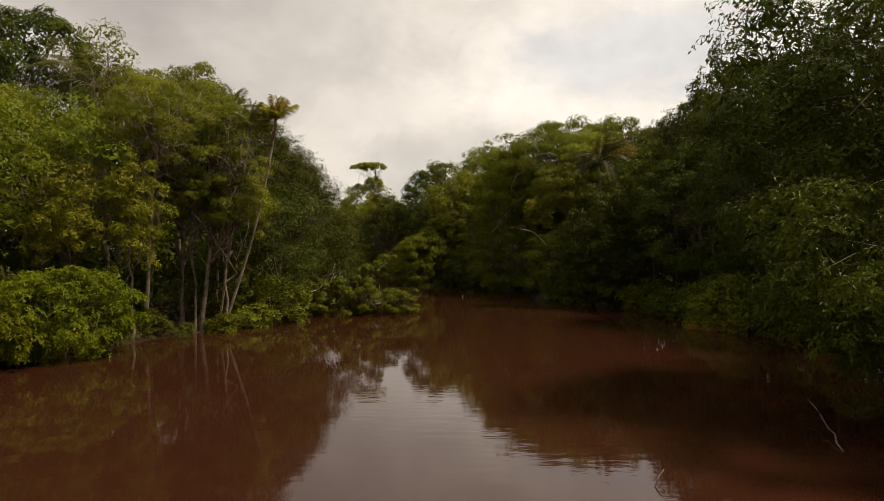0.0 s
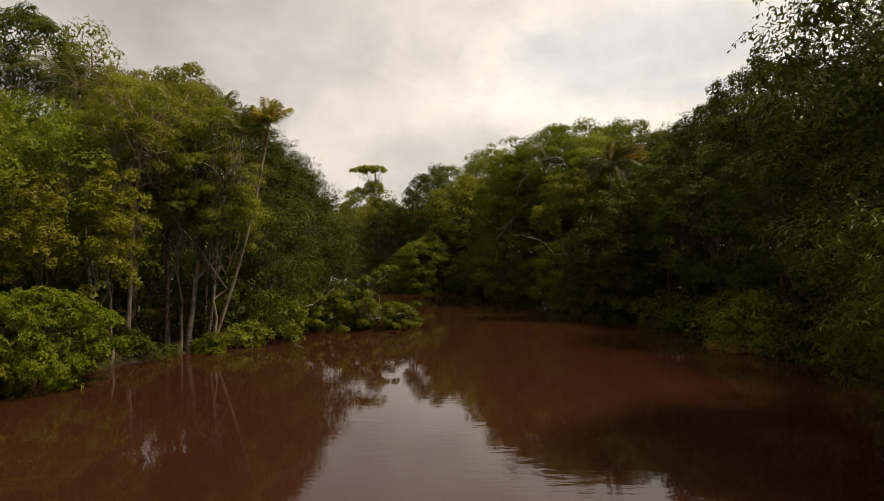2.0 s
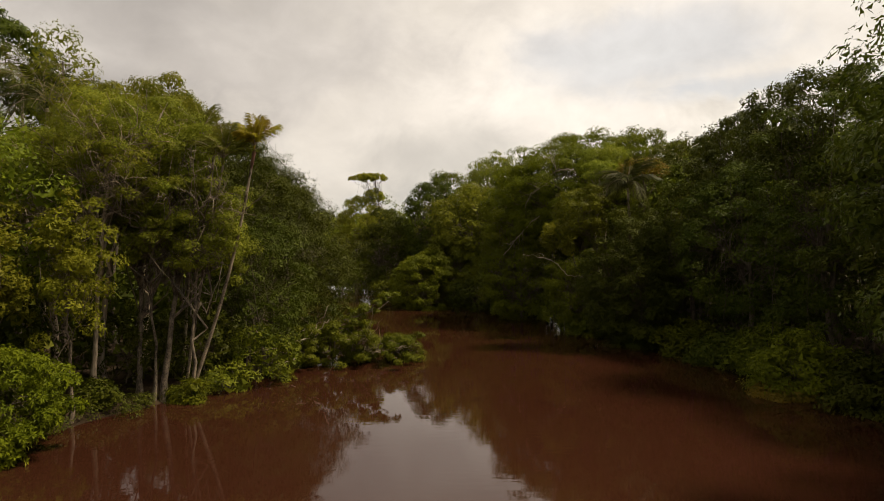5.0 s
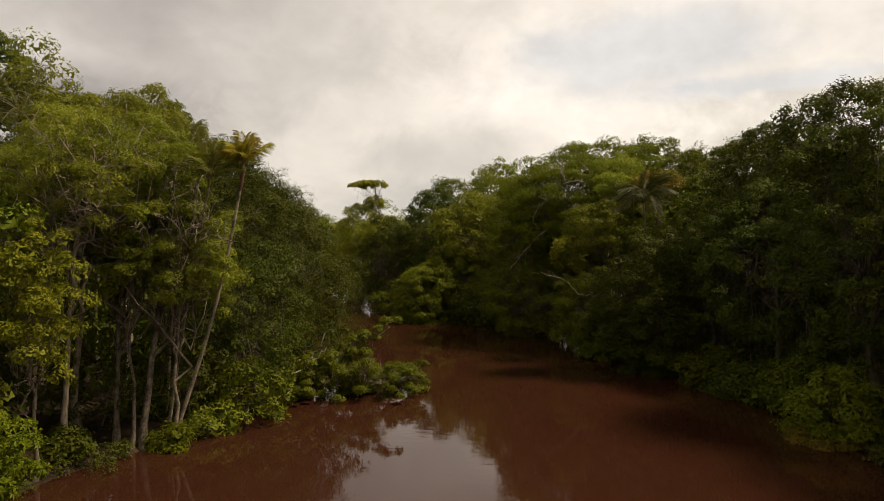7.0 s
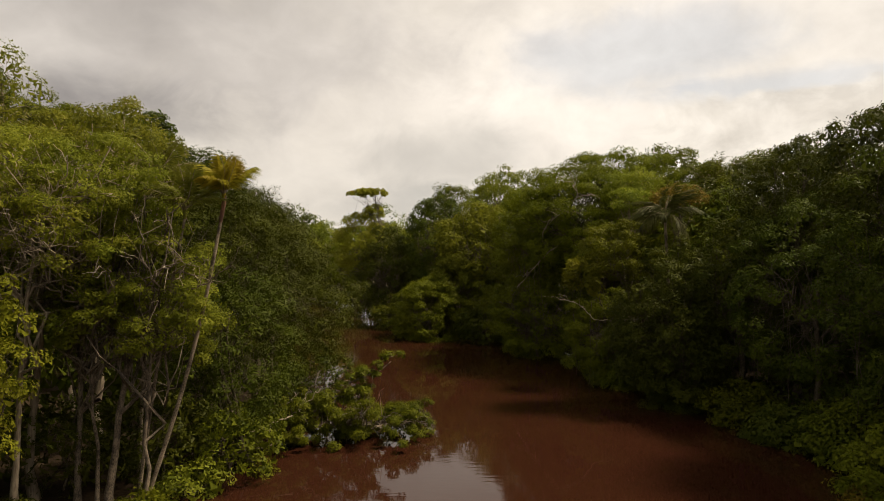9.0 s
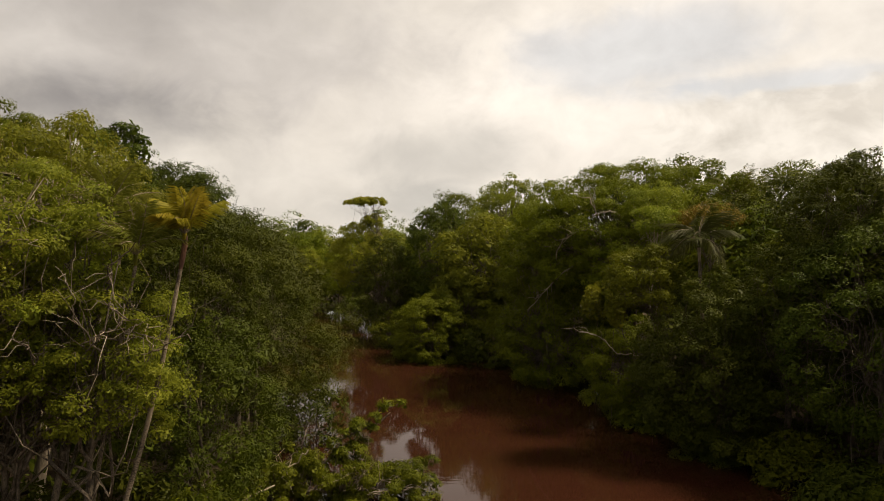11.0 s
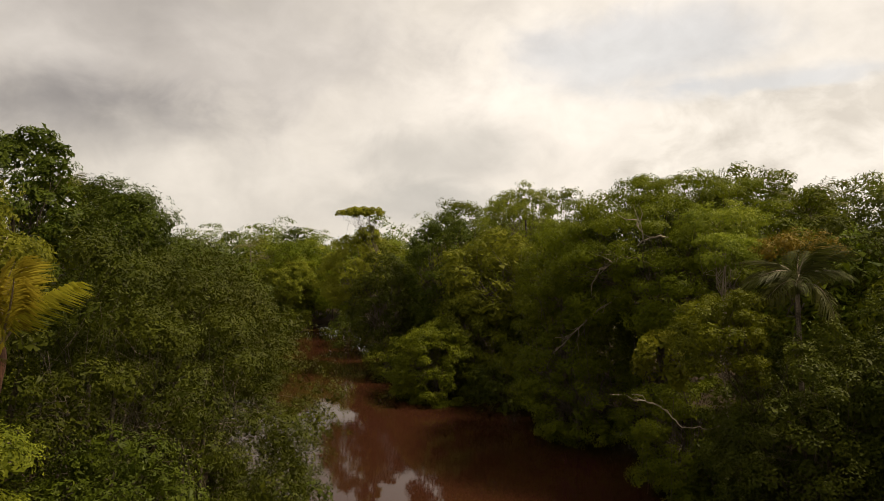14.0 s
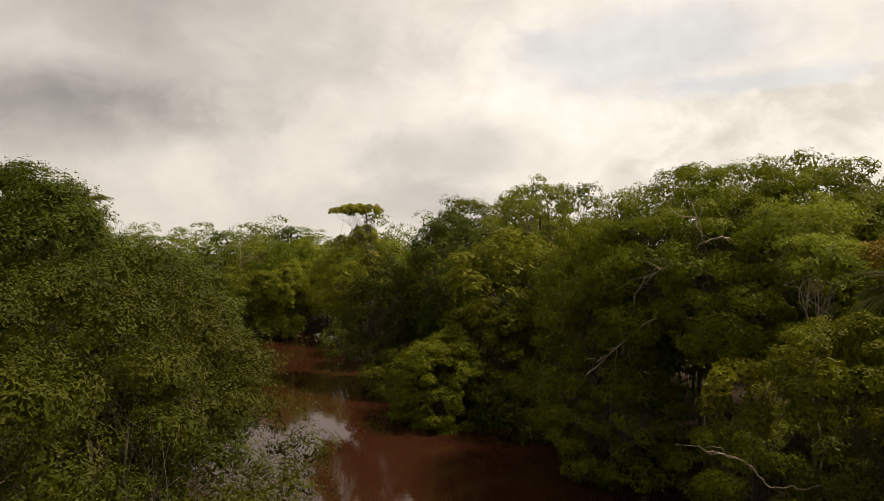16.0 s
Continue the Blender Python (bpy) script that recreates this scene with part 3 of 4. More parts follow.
# mangrove-like row of dense trees, mid-green and upright
plant("dense upright mangrove tree with small leaves", -10.8, 43.5, 9.0, 2.8, 0.8, "mangrove", clumps=66, tips=83, length=0.14, width=0.5, per_tip=5, trunk=0.12, seed=30, stems=3, low=-0.9, taper=0.45, bough=0.14, puff=1.1)
plant("dense upright mangrove tree with small leaves", -12.4, 47.0, 14.0, 3.4, 2.0, "mangrove", clumps=81, tips=90, length=0.14, width=0.5, per_tip=5, trunk=0.16, seed=31, stems=2, low=-0.9, taper=0.45, bough=0.14, puff=1.1)
plant("dense upright mangrove tree with small leaves", -11.9, 51.5, 13.6, 3.9, 1.0, "mangrove", clumps=90, tips=93, length=0.14, width=0.5, per_tip=5, trunk=0.16, seed=32, stems=2, low=-0.9, taper=0.55, bough=0.14, puff=1.1)
plant("dense upright mangrove tree with small leaves", -12.3, 56.6, 13.4, 4.7, 0.6, "mangrove", clumps=90, tips=90, length=0.15, width=0.5, per_tip=5, trunk=0.16, seed=33, stems=2, low=-0.9, taper=0.6, bough=0.14, puff=1.1)
plant("dense upright mangrove tree with small leaves", -13.8, 61.0, 13.8, 3.6, 1.4, "mangrove", clumps=63, tips=96, length=0.18, per_tip=7, trunk=0.16, seed=34, stems=2, fine=True, taper=0.45, bough=0.14, puff=1.1)
plant("dense upright mangrove tree with small leaves", -15.2, 66.0, 14.2, 3.4, 1.0, "dark", clumps=63, tips=96, length=0.18, per_tip=7, trunk=0.16, seed=35, stems=2, low=-0.9, fine=True, taper=0.45, bough=0.14, puff=1.1)
plant("dense upright mangrove tree with small leaves", -19.5, 74.0, 14.2, 3.6, 0.8, "mangrove", clumps=54, tips=88, length=0.20, per_tip=7, trunk=0.16, seed=36, low=-0.9, fine=True, taper=0.45, bough=0.14, puff=1.1)
plant("dense upright mangrove tree with small leaves", -27.0, 83.0, 13.5, 4.0, 0.8, "mangrove", clumps=50, tips=82, length=0.21, per_tip=7, trunk=0.16, seed=37, low=-0.9, fine=True, taper=0.45, bough=0.14, puff=1.1)
plant("spreading light-green riverside tree", -37.0, 93.0, 13.5, 4.4, 1.0, "olive", clumps=50, tips=36, length=0.30, trunk=0.18, seed=38, low=-0.9)
plant("dense upright mangrove tree with small leaves", -15.4, 57.6, 15.6, 3.3, 2.0, "mangrove", clumps=70, tips=92, length=0.18, per_tip=6, trunk=0.16, seed=330, stems=2, taper=0.4, bough=0.14, puff=1.1)
plant("dense upright mangrove tree with small leaves", -18.2, 61.0, 16.6, 3.4, 3.0, "mangrove", clumps=70, tips=92, length=0.18, per_tip=6, trunk=0.16, seed=331, stems=2, taper=0.4, bough=0.14, puff=1.1)
# low growth on the left bank
for k, (sx, sy, sh, sr, sl) in enumerate(((-12.0, 36.9, 1.2, 0.8, "mid"), (-10.9, 39.0, 1.6, 0.9, "olive"), (-14.9, 34.6, 1.0, 0.8, "dark"), (-10.2, 41.5, 3.4, 1.9, "mid"), (-11.2, 45.0, 4.4, 1.9, "mangrove"),
                                          (-18.5, 34.0, 2.2, 1.6, "dark"), (-12.6, 40.2, 4.0, 1.7, "dark"), (-15.6, 38.4, 3.4, 2.2, "dark"), (-19.5, 29.5, 3.0, 2.2, "dark"), (-22.0, 26.0, 5.0, 3.0, "mid"),
                                          (-9.7, 57.2, 4.2, 2.3, "mangrove"), (-11.2, 62.0, 4.0, 2.2, "mangrove"))):
    plant("leafy shrub under the bank trees", sx, sy, sh, sr, 0.0, sl, clumps=10 if sh < 2 else 26, tips=24, length=0.22, trunk=0.05, stems=3, seed=50 + k,
          name="shrub", category="shrub", group="bank shrubs", low=-0.9)
palm("tall slender palm with golden fronds leaning over the bank", (-11.9, 37.3, 0.4), (-9.3, 38.0, 11.2), 11, 1.55, "gold", 0.50, 1.22, 0.085, 3, 80, 0.42, 0.85, -0.10, 26, True)
palm("slender palm with olive fronds among the bank trees", (-12.3, 37.6, 0.5), (-10.6, 37.6, 10.6), 14, 1.8, "palm", 0.50, 1.1, 0.07, 4, 52, 0.44, 0.7, 0.06, 18)
palm("slender palm with olive fronds among the bank trees", (-13.2, 39.6, 0.6), (-12.3, 39.4, 12.0), 14, 1.8, "palm", 0.62, 1.0, 0.08, 5, 52, 0.42, 0.6, 0.1, 15)
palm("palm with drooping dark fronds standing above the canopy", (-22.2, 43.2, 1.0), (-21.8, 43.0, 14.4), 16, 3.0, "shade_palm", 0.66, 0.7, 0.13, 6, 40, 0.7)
palm("palm with drooping dark fronds standing above the canopy", (-26.4, 48.0, 1.0), (-26.2, 48.0, 17.0), 14, 3.0, "palm", 0.62, 0.7, 0.13, 7, 40, 0.7)
palm("palm with drooping dark fronds standing above the canopy", (-25.2, 76.0, 1.0), (-25.0, 76.0, 15.6), 18, 2.2, "palm", 0.62, 0.7, 0.13, 8, 40, 0.7)
palm("palm with drooping dark fronds standing above the canopy", (-27.8, 72.0, 1.0), (-27.4, 72.0, 16.6), 18, 2.2, "palm", 0.62, 0.7, 0.13, 9, 40, 0.7)

# ---------------------------------------------------------------- right bank
plant("large-leaved tree overhanging the river from the bank", 19.2, 22.0, 17.5, 8.0, 3.0, "dark", clumps=170, tips=84, length=0.22, width=0.46, per_tip=6, lean=(-2.2, -0.5), trunk=0.35, deep=0.7, seed=60, low=-0.9, fine=True, hollow=0.45)
plant("large-leaved tree leaning far out over the water", 18.6, 16.8, 8.4, 6.0, 1.8, "dark", clumps=120, tips=56, length=0.16, width=0.40, per_tip=7, lean=(-5.5, -1.2), trunk=0.28, deep=0.75, seed=59, low=-0.95, fine=False, hollow=0.45)
plant("tall bushy tree draped to the waterline", 18.8, 40.5, 16.4, 4.2, 1.0, "dark", clumps=150, tips=52, length=0.18, width=0.5, trunk=0.2, seed=61, low=-0.95, fine=True, hollow=0.3, taper=-0.1)
plant("tall rainforest tree with a dense dark crown", 19.8, 42.0, 16.7, 4.2, 8.5, "dark", clumps=120, tips=46, length=0.22, trunk=0.22, seed=95, fine=True)
plant("tall rainforest tree with a dense dark crown", 19.6, 33.6, 16.0, 3.8, 1.0, "dark", clumps=90, tips=50, length=0.22, trunk=0.24, seed=195, low=-0.95, puff=1.1)
plant("bright low shrub at the water's edge", 16.4, 38.6, 4.2, 2.2, 0.0, "bright", clumps=44, tips=38, length=0.24, trunk=0.06, stems=3, seed=62, name="shrub", category="shrub", group="bank shrubs", low=-0.9)
plant("tall bushy tree draped to the waterline", 18.4, 48.5, 13.0, 4.0, 0.8, "dark", clumps=120, tips=50, length=0.18, width=0.5, trunk=0.25, seed=63, low=-0.95, fine=True)
plant("bushy riverside tree with rusty leaf tips", 16.6, 53.5, 12.2, 3.4, 0.8, "dark", clumps=105, tips=50, length=0.18, width=0.5, trunk=0.2, seed=64, low=-0.95, fine=True)
plant("fresh green tree in front of the dark forest edge", 13.4, 57.0, 12.4, 1.8, 8.3, "bush", clumps=50, tips=44, length=0.17, width=0.5, trunk=0.1, seed=65, lean=(-4.0, -2.1))
plant("bushy riverside tree overhanging the water", 13.2, 57.5, 9.5, 3.4, 0.3, "dark", clumps=120, tips=50, length=0.18, width=0.5, trunk=0.2, seed=66, low=-0.95, fine=True)
plant("bushy riverside tree overhanging the water", 14.9, 54.6, 11.7, 2.9, 0.6, "dark", clumps=90, tips=50, length=0.18, width=0.5, trunk=0.14, seed=85, low=-0.95, fine=True, lean=(-2.7, -0.9))
plant("great domed rainforest tree with pale crooked limbs", 13.2, 72.8, 18.1, 8.6, 3.5, "bush", clumps=330, tips=84, length=0.19, width=0.6, trunk=0.5, deep=0.95, seed=67, limbs=9, flat=0.30, low=-0.6, hollow=0.62, fine=True, bough=0.2, crook=0.05, puff=1.1)
plant("rainforest tree with wide crown", 13.6, 75.5, 16.0, 6.2, 5.0, "dark", clumps=80, tips=40, length=0.30, width=0.6, trunk=0.35, seed=281, puff=1.15)
plant("spreading tree with a rounded fresh green crown", 6.6, 77.0, 16.4, 3.4, 9.0, "bush", clumps=80, tips=48, length=0.20, width=0.55, trunk=0.2, seed=98, fine=True, flat=0.4, bark=M_PALE, lean=(0.3, 0.4))
plant("spreading tree draped to the waterline", 10.9, 62.6, 8.2, 3.2, 0.3, "bush", clumps=120, tips=52, length=0.18, width=0.5, trunk=0.2, seed=68, low=-0.95, fine=True)
plant("spreading tree draped to the waterline", 7.2, 73.8, 10.2, 4.0, 0.3, "bush", clumps=120, tips=52, length=0.18, width=0.5, trunk=0.2, seed=69, low=-0.95, fine=True)
plant("spreading tree draped to the waterline", 6.6, 80.5, 11.0, 4.0, 0.3, "bush", clumps=105, tips=50, length=0.18, width=0.5, trunk=0.2, seed=70, low=-0.95, fine=True)
plant("big rounded bush bulging over the water", -2.7, 87.6, 9.3, 4.0, 0.0, "bush", clumps=190, tips=40, length=0.21, trunk=0.12, stems=4, seed=71, name="shrub", category="shrub", group="bank shrubs", low=-0.9, fine=True, taper=0.3, puff=1.12)
plant("big rounded bush bulging over the water", 0.2, 89.6, 9.0, 3.9, 0.0, "mid", clumps=110, tips=44, length=0.26, trunk=0.12, stems=4, seed=84, name="shrub", category="shrub", group="bank shrubs", low=-0.9, fine=True, taper=0.3)
plant("vine-covered dark rainforest tree", -2.0, 100.5, 17.3, 3.6, 2.0, "dark", clumps=120, tips=40, length=0.27, trunk=0.3, seed=72, low=-0.95, fine=True)
plant("vine-covered dark rainforest tree", 3.4, 96.0, 14.5, 4.4, 2.0, "mid", clumps=120, tips=40, length=0.27, trunk=0.3, seed=73, low=-0.95, fine=True)
plant("rainforest tree with rounded crown", 6.8, 99.0, 19.4, 3.2, 11.0, "olive", clumps=60, tips=34, length=0.28, trunk=0.25, seed=74, fine=True)
plant("tall rainforest tree behind the river bend", 1.0, 118.0, 19.4, 4.4, 7.0, "mid", clumps=70, tips=36, length=0.34, trunk=0.3, seed=141, fine=True)
plant("tall rainforest tree behind the river bend", 6.5, 113.0, 19.2, 4.2, 7.0, "olive", clumps=70, tips=36, length=0.34, trunk=0.3, seed=142, fine=True)
plant("tall rainforest tree behind the river bend", 12.5, 106.0, 19.0, 4.6, 7.0, "mid", clumps=70, tips=36, length=0.34, trunk=0.3, seed=143, fine=True)
plant("vine-covered dark rainforest tree", -8.4, 103.0, 14.0, 3.6, 0.8, "dark", clumps=105, tips=38, length=0.29, trunk=0.3, seed=75, low=-0.95, fine=True)
plant("leaning emergent tree with a flat light crown", -8.2, 106.5, 18.6, 2.6, 17.5, "pale", clumps=40, tips=40, length=0.22, trunk=0.14, seed=77, bark=M_PALE, lean=(-3.0, -0.3), flat=0.15, limbs=4, deep=0.8, hollow=0.2, fine=True, puff=0.56, bough=0.3)
plant("small leaning tree with a thin light crown", -8.6, 105.8, 16.6, 1.3, 14.6, "pale", clumps=14, tips=60, length=0.2, trunk=0.09, seed=277, bark=M_PALE, lean=(-1.9, 0.0), limbs=3, hollow=0.2, puff=0.6)
plant("vine-covered dark rainforest tree", -8.6, 114.0, 13.0, 3.6, 0.8, "dark", clumps=90, tips=36, length=0.31, trunk=0.3, seed=77, low=-0.95, fine=True)
plant("rainforest tree with wide crown", 19.5, 74.5, 18.0, 6.4, 7.0, "mid", clumps=170, tips=40, length=0.29, width=0.6, trunk=0.35, seed=78, fine=True)
plant("rainforest tree with wide crown", 23.5, 62.0, 16.0, 6.0, 6.0, "dark", clumps=120, tips=40, length=0.25, width=0.6, trunk=0.35, seed=79, fine=True)
plant("rainforest tree with wide crown", 23.0, 52.0, 14.4, 5.0, 4.0, "dark", clumps=105, tips=40, length=0.25, width=0.6, trunk=0.3, seed=80, fine=True)
plant("rainforest tree with wide crown", 26.0, 70.0, 17.4, 6.0, 8.0, "mid", clumps=120, tips=40, length=0.25, width=0.6, trunk=0.35, seed=81, fine=True)
plant("rainforest tree with a dense rounded crown", 19.6, 52.6, 15.9, 3.0, 8.5, "dark", clumps=90, tips=46, length=0.20, width=0.5, trunk=0.22, seed=96, fine=True)
plant("bushy riverside tree overhanging the water", 13.2, 54.0, 9.6, 2.7, 0.4, "dark", clumps=70, tips=60, length=0.18, trunk=0.14, seed=285, low=-0.95)
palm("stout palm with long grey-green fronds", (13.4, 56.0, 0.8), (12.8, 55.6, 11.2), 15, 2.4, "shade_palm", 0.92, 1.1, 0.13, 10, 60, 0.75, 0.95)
palm("palm with upright fronds standing above the canopy", (21.2, 70.5, 1.0), (21.0, 70.0, 14.6), 12, 3.2, "palm", 0.5, 0.95, 0.14, 11, 40, 0.7)
for k, (sx, sy, sh, sr) in enumerate(((17.6, 43.4, 3.4, 2.2), (16.2, 46.6, 3.0, 2.0), (15.4, 50.5, 3.4, 2.2), (14.2, 54.6, 3.0, 2.0), (12.0, 60.5, 3.4, 2.2),
                                      (18.0, 34.5, 3.2, 2.2), (19.6, 30.5, 4.0, 2.6), (3.4, 84.0, 5.0, 2.8), (-7.0, 97.0, 5.0, 2.6), (-14.6, 122.0, 6.0, 3.4))):
    plant("dark leafy shrub hanging over the water", sx, sy, sh, sr, 0.0, "dark" if k % 2 else "mid", clumps=30, tips=32, length=0.28, trunk=0.05, stems=3, seed=90 + k,
          name="shrub", category="shrub", group="bank shrubs", low=-0.9)

plant("thin pale-stemmed tree with a small spreading crown", 12.6, 62.2, 16.4, 1.9, 14.0, "olive", clumps=30, tips=40, length=0.18, trunk=0.075, seed=182, limbs=4, lean=(0.4, 1.5), bark=M_DEAD, flat=0.3)
plant("thin pale-stemmed tree with a small spreading crown", 11.6, 60.4, 15.2, 1.4, 13.4, "olive", clumps=22, tips=40, length=0.18, trunk=0.065, seed=183, limbs=4, lean=(0.5, 0.6), bark=M_DEAD, flat=0.3)
plant("slender sapling with pale yellowish leaves", 12.2, 61.5, 10.8, 0.9, 6.8, "yellow", clumps=14, tips=22, length=0.26, trunk=0.05, seed=83, limbs=3, lean=(-3.7, -1.4))


def bare_branch(parent, points, thick, seed, mat=None, twigs=4):
    """A bleached crooked branch with a few twigs, part of a tree."""
    rng = np.random.default_rng(seed)
    p = np.array(points, float) - np.array(parent.location)
    t = np.linspace(0, 1, len(p))
    tt = np.linspace(0, 1, 4 * len(p))
    line = np.stack([np.interp(tt, t, p[:, k]) for k in range(3)], 1)
    line[1:-1] += rng.normal(0, 0.042, (len(line) - 2, 3))
    pieces = [tube(line, np.linspace(thick, thick * 0.35, len(line)), 6)]
    for _ in range(twigs):
        j = rng.integers(len(line) // 3, len(line) - 1)
        end = line[j] + unit(line[j] - line[j - 1] + rng.normal(0, 0.05, 3)) * rng.uniform(0.6, 1.6) + rng.normal(0, 0.40, 3)
        pieces.append(tube(bend(line[j], end, 0.08, rng, 5, 0.06), np.linspace(thick * 0.4, 0.006, 5), 4))
    return mesh_object("bare_branch", *joined(pieces), [mat or M_DEAD], parent)


def crooked_boughs(root, count, low, high, seed):
    """Bleached boughs that zigzag out of a crown towards the river, forking on the way."""
    rng = np.random.default_rng(seed)
    trunk_line = np.array([v.co for v in next(c for c in root.children if c.name.startswith("trunk")).data.vertices]).reshape(-1, 8, 3).mean(1)
    for k in range(count):
        z = rng.uniform(low, high)
        start = np.array([np.interp(z, trunk_line[:, 2], trunk_line[:, j]) for j in range(3)])
        a = rng.uniform(-2.6, -0.2)
        step = np.array([math.cos(a), math.sin(a), rng.uniform(0.1, 0.9)]) * rng.uniform(0.45, 0.75)
        line = [start]
        for _ in range(5):
            line.append(line[-1] + step + rng.normal(0, 0.24, 3))
        bare_branch(root, [root.location + Vector(p) for p in line], rng.uniform(0.026, 0.045), seed * 31 + k, M_DEAD if k % 2 else M_PALE, 7)


for o in [o for o in scene.objects if o.parent is None and o.type == "EMPTY"]:
    told = o.get("label", "")
    if o.location.x < -10 and o.location.y < 45 and ("olive crown" in told or "pale forking limbs" in told or "mid-green crown" in told):
        crooked_boughs(o, 4, 6.5, 10.5, int(-o.location.x * 37 + o.location.y))

dome = next(o for o in scene.objects if o.get("label", "").startswith("great domed"))
bare_branch(dome, ((12.0, 70.0, 9.4), (10.0, 69.0, 9.8), (8.6, 68.8, 10.2), (7.4, 69.4, 9.2), (6.2, 70.8, 7.6), (5.4, 72.0, 6.4)), 0.075, 1, None, 12)
bare_branch(dome, ((11.4, 69.0, 11.8), (9.6, 67.6, 12.6), (8.4, 67.6, 12.5), (7.4, 68.2, 11.8), (7.0, 68.6, 10.6)), 0.07, 2, None, 8)
bare_branch(dome, ((12.6, 68.0, 13.2), (10.6, 66.4, 13.9), (9.4, 65.6, 13.7), (8.8, 65.2, 14.5)), 0.07, 4, None, 6)
low_tree = next(o for o in scene.objects if o.get("label", "").startswith("bushy riverside tree overhanging"))
bare_branch(low_tree, ((11.2, 58.4, 4.9), (10.2, 58.8, 4.7), (9.0, 58.7, 4.8), (8.2, 58.3, 5.6), (7.4, 58.2, 6.1), (6.6, 58.3, 6.2)), 0.036, 6)


def hanging_vines(parent, count, spread, high, low, seed):
    """Thin lianas that hang straight down out of a crown."""
    rng = np.random.default_rng(seed)
    for _ in range(count):
        a, r = rng.uniform(2.2, 4.4), rng.uniform(0.75, 1.0) * spread
        top = np.array([math.cos(a) * r, math.sin(a) * r, rng.uniform(0.75, 1.0) * high])
        foot = top + np.array([rng.normal(0, 0.25), rng.normal(0, 0.25), -rng.uniform(0.4, 1.0) * (high - low)])
        mesh_object("vine", *tube(bend(top, foot, 0, rng, 7, 0.012), np.full(7, rng.uniform(0.008, 0.018)), 4), [M_BARK], parent)


for o in [o for o in scene.objects if o.parent is None and o.type == "EMPTY"]:
    if o.location.x > 8 and 36 < o.location.y < 90 and o.name.startswith("tree") and "draped" in o.get("label", ""):
        hanging_vines(o, 4, 3.2, 8.0, 1.0, int(o.location.y * 7))
hanging_vines(dome, 8, 7.6, 11.0, 4.0, 17)


def fallen_tree():
    """A toppled tree lying out over the water, still in leaf, with bleached boughs at its root end."""
    rng = np.random.default_rng(40)
    root = empty("fallen_tree", -10.6, 46.0, 0.3)
    tagged(root, "toppled leafy tree lying out over the water", "fallen tree")
    a, low_end = np.array([-0.4, 0.0, 0.6]), np.array([8.0, 1.9, 0.2])
    high_end = np.array([6.6, 3.4, 3.2])
    main = bend(a, low_end, 0.0, rng, 9, 0.01)
    spur = bend(main[2], high_end, 0.0, rng, 9, 0.02)
    mesh_object("trunk", *tube(main, np.linspace(0.15, 0.04, 9), 7), [M_PALE], root)
    mesh_object("limb", *tube(spur, np.linspace(0.09, 0.03, 9), 6), [M_PALE], root)
    for line, count, up, side in ((main, 190, 2.5, 1.0), (spur, 34, 0.8, 0.5)):
        centers, starts = [], []
        for k in range(count):
            f = rng.uniform(0.02, 1.0)
            s = np.array([np.interp(f, np.linspace(0, 1, 9), line[:, q]) for q in range(3)])
            swell = up * (0.35 + 0.65 * math.sin(math.pi * min(0.92, f))) if line is main else up
            p = s + np.array([rng.normal(0, 0.35), rng.normal(0, side), (rng.uniform() ** 1.4 - 0.22) * swell])
            p[2] = max(p[2], -0.1)
            centers.append(p); starts.append(s)
        centers, starts = np.array(centers), np.array(starts)
        for part_ in np.array_split(np.argsort(centers[:, 0]), 4):
            twigs = [tube(bend(starts[ci] - (0.5, 0.1, 0), centers[ci], 0.06, rng, 5, 0.05), np.linspace(0.03, 0.008, 5), 4) for ci in part_]
            mesh_object("limb", *joined(twigs), [M_PALE], root)
        foliage(root, rng, centers, rng.uniform(0.16, 0.42, count), np.array([4.0, 1.0, 0.0]), 38, 0.145, 0.6, 6, 0.2, 0.25, "mid", -0.22, True)
    # bleached boughs that fan out from the root end
    for k, (sx, sy, sz, ex, ey, ez) in enumerate(((2.4, -1.6, 1.5, -0.2, -4.0, 1.0), (1.9, -2.0, 0.5, -0.6, -4.3, 0.5), (3.4, 0.2, 2.4, 1.2, -0.6, 0.9), (2.8, 0.0, 1.6, 0.4, -1.0, 0.5),
                                                  (3.3, 0.6, 3.2, 2.0, 0.0, 1.2), (2.4, 0.2, 0.7, 0.6, -0.4, 1.5))):
        bare_branch(root, [root.location + Vector(v) for v in bend(np.array([sx, sy, sz]), np.array([ex, ey, ez]), -0.1, rng, 5, 0.02)], 0.034, 300 + k, M_DEAD, 5)
    for k in range(6):
        s = np.array([rng.uniform(5.0, 6.2), rng.uniform(0.2, 0.9), rng.uniform(0.3, 1.0)])
        e_ = s + np.array([rng.uniform(0.4, 1.8), rng.uniform(-0.7, 0.2), rng.uniform(0.2, 0.9)])
        bare_branch(root, [root.location + Vector(v) for v in bend(s, e_, 0.05, rng, 4, 0.02)], 0.024, 320 + k, M_DEAD, 4)
    return root


fallen_tree()


def floating_stick(label, a, b_, thick, seed):
    rng = np.random.default_rng(seed)
    a, b_ = np.array(a, float), np.array(b_, float)
    p = bend(a * 0, b_ - a, 0.05, rng, 9, 0.007)
    ob = mesh_object("stick", *tube(p, np.linspace(thick, thick * 0.5, 9), 6), [M_PALE])
    ob.location = a
    tagged(ob, label, "stick", "driftwood")
    return ob


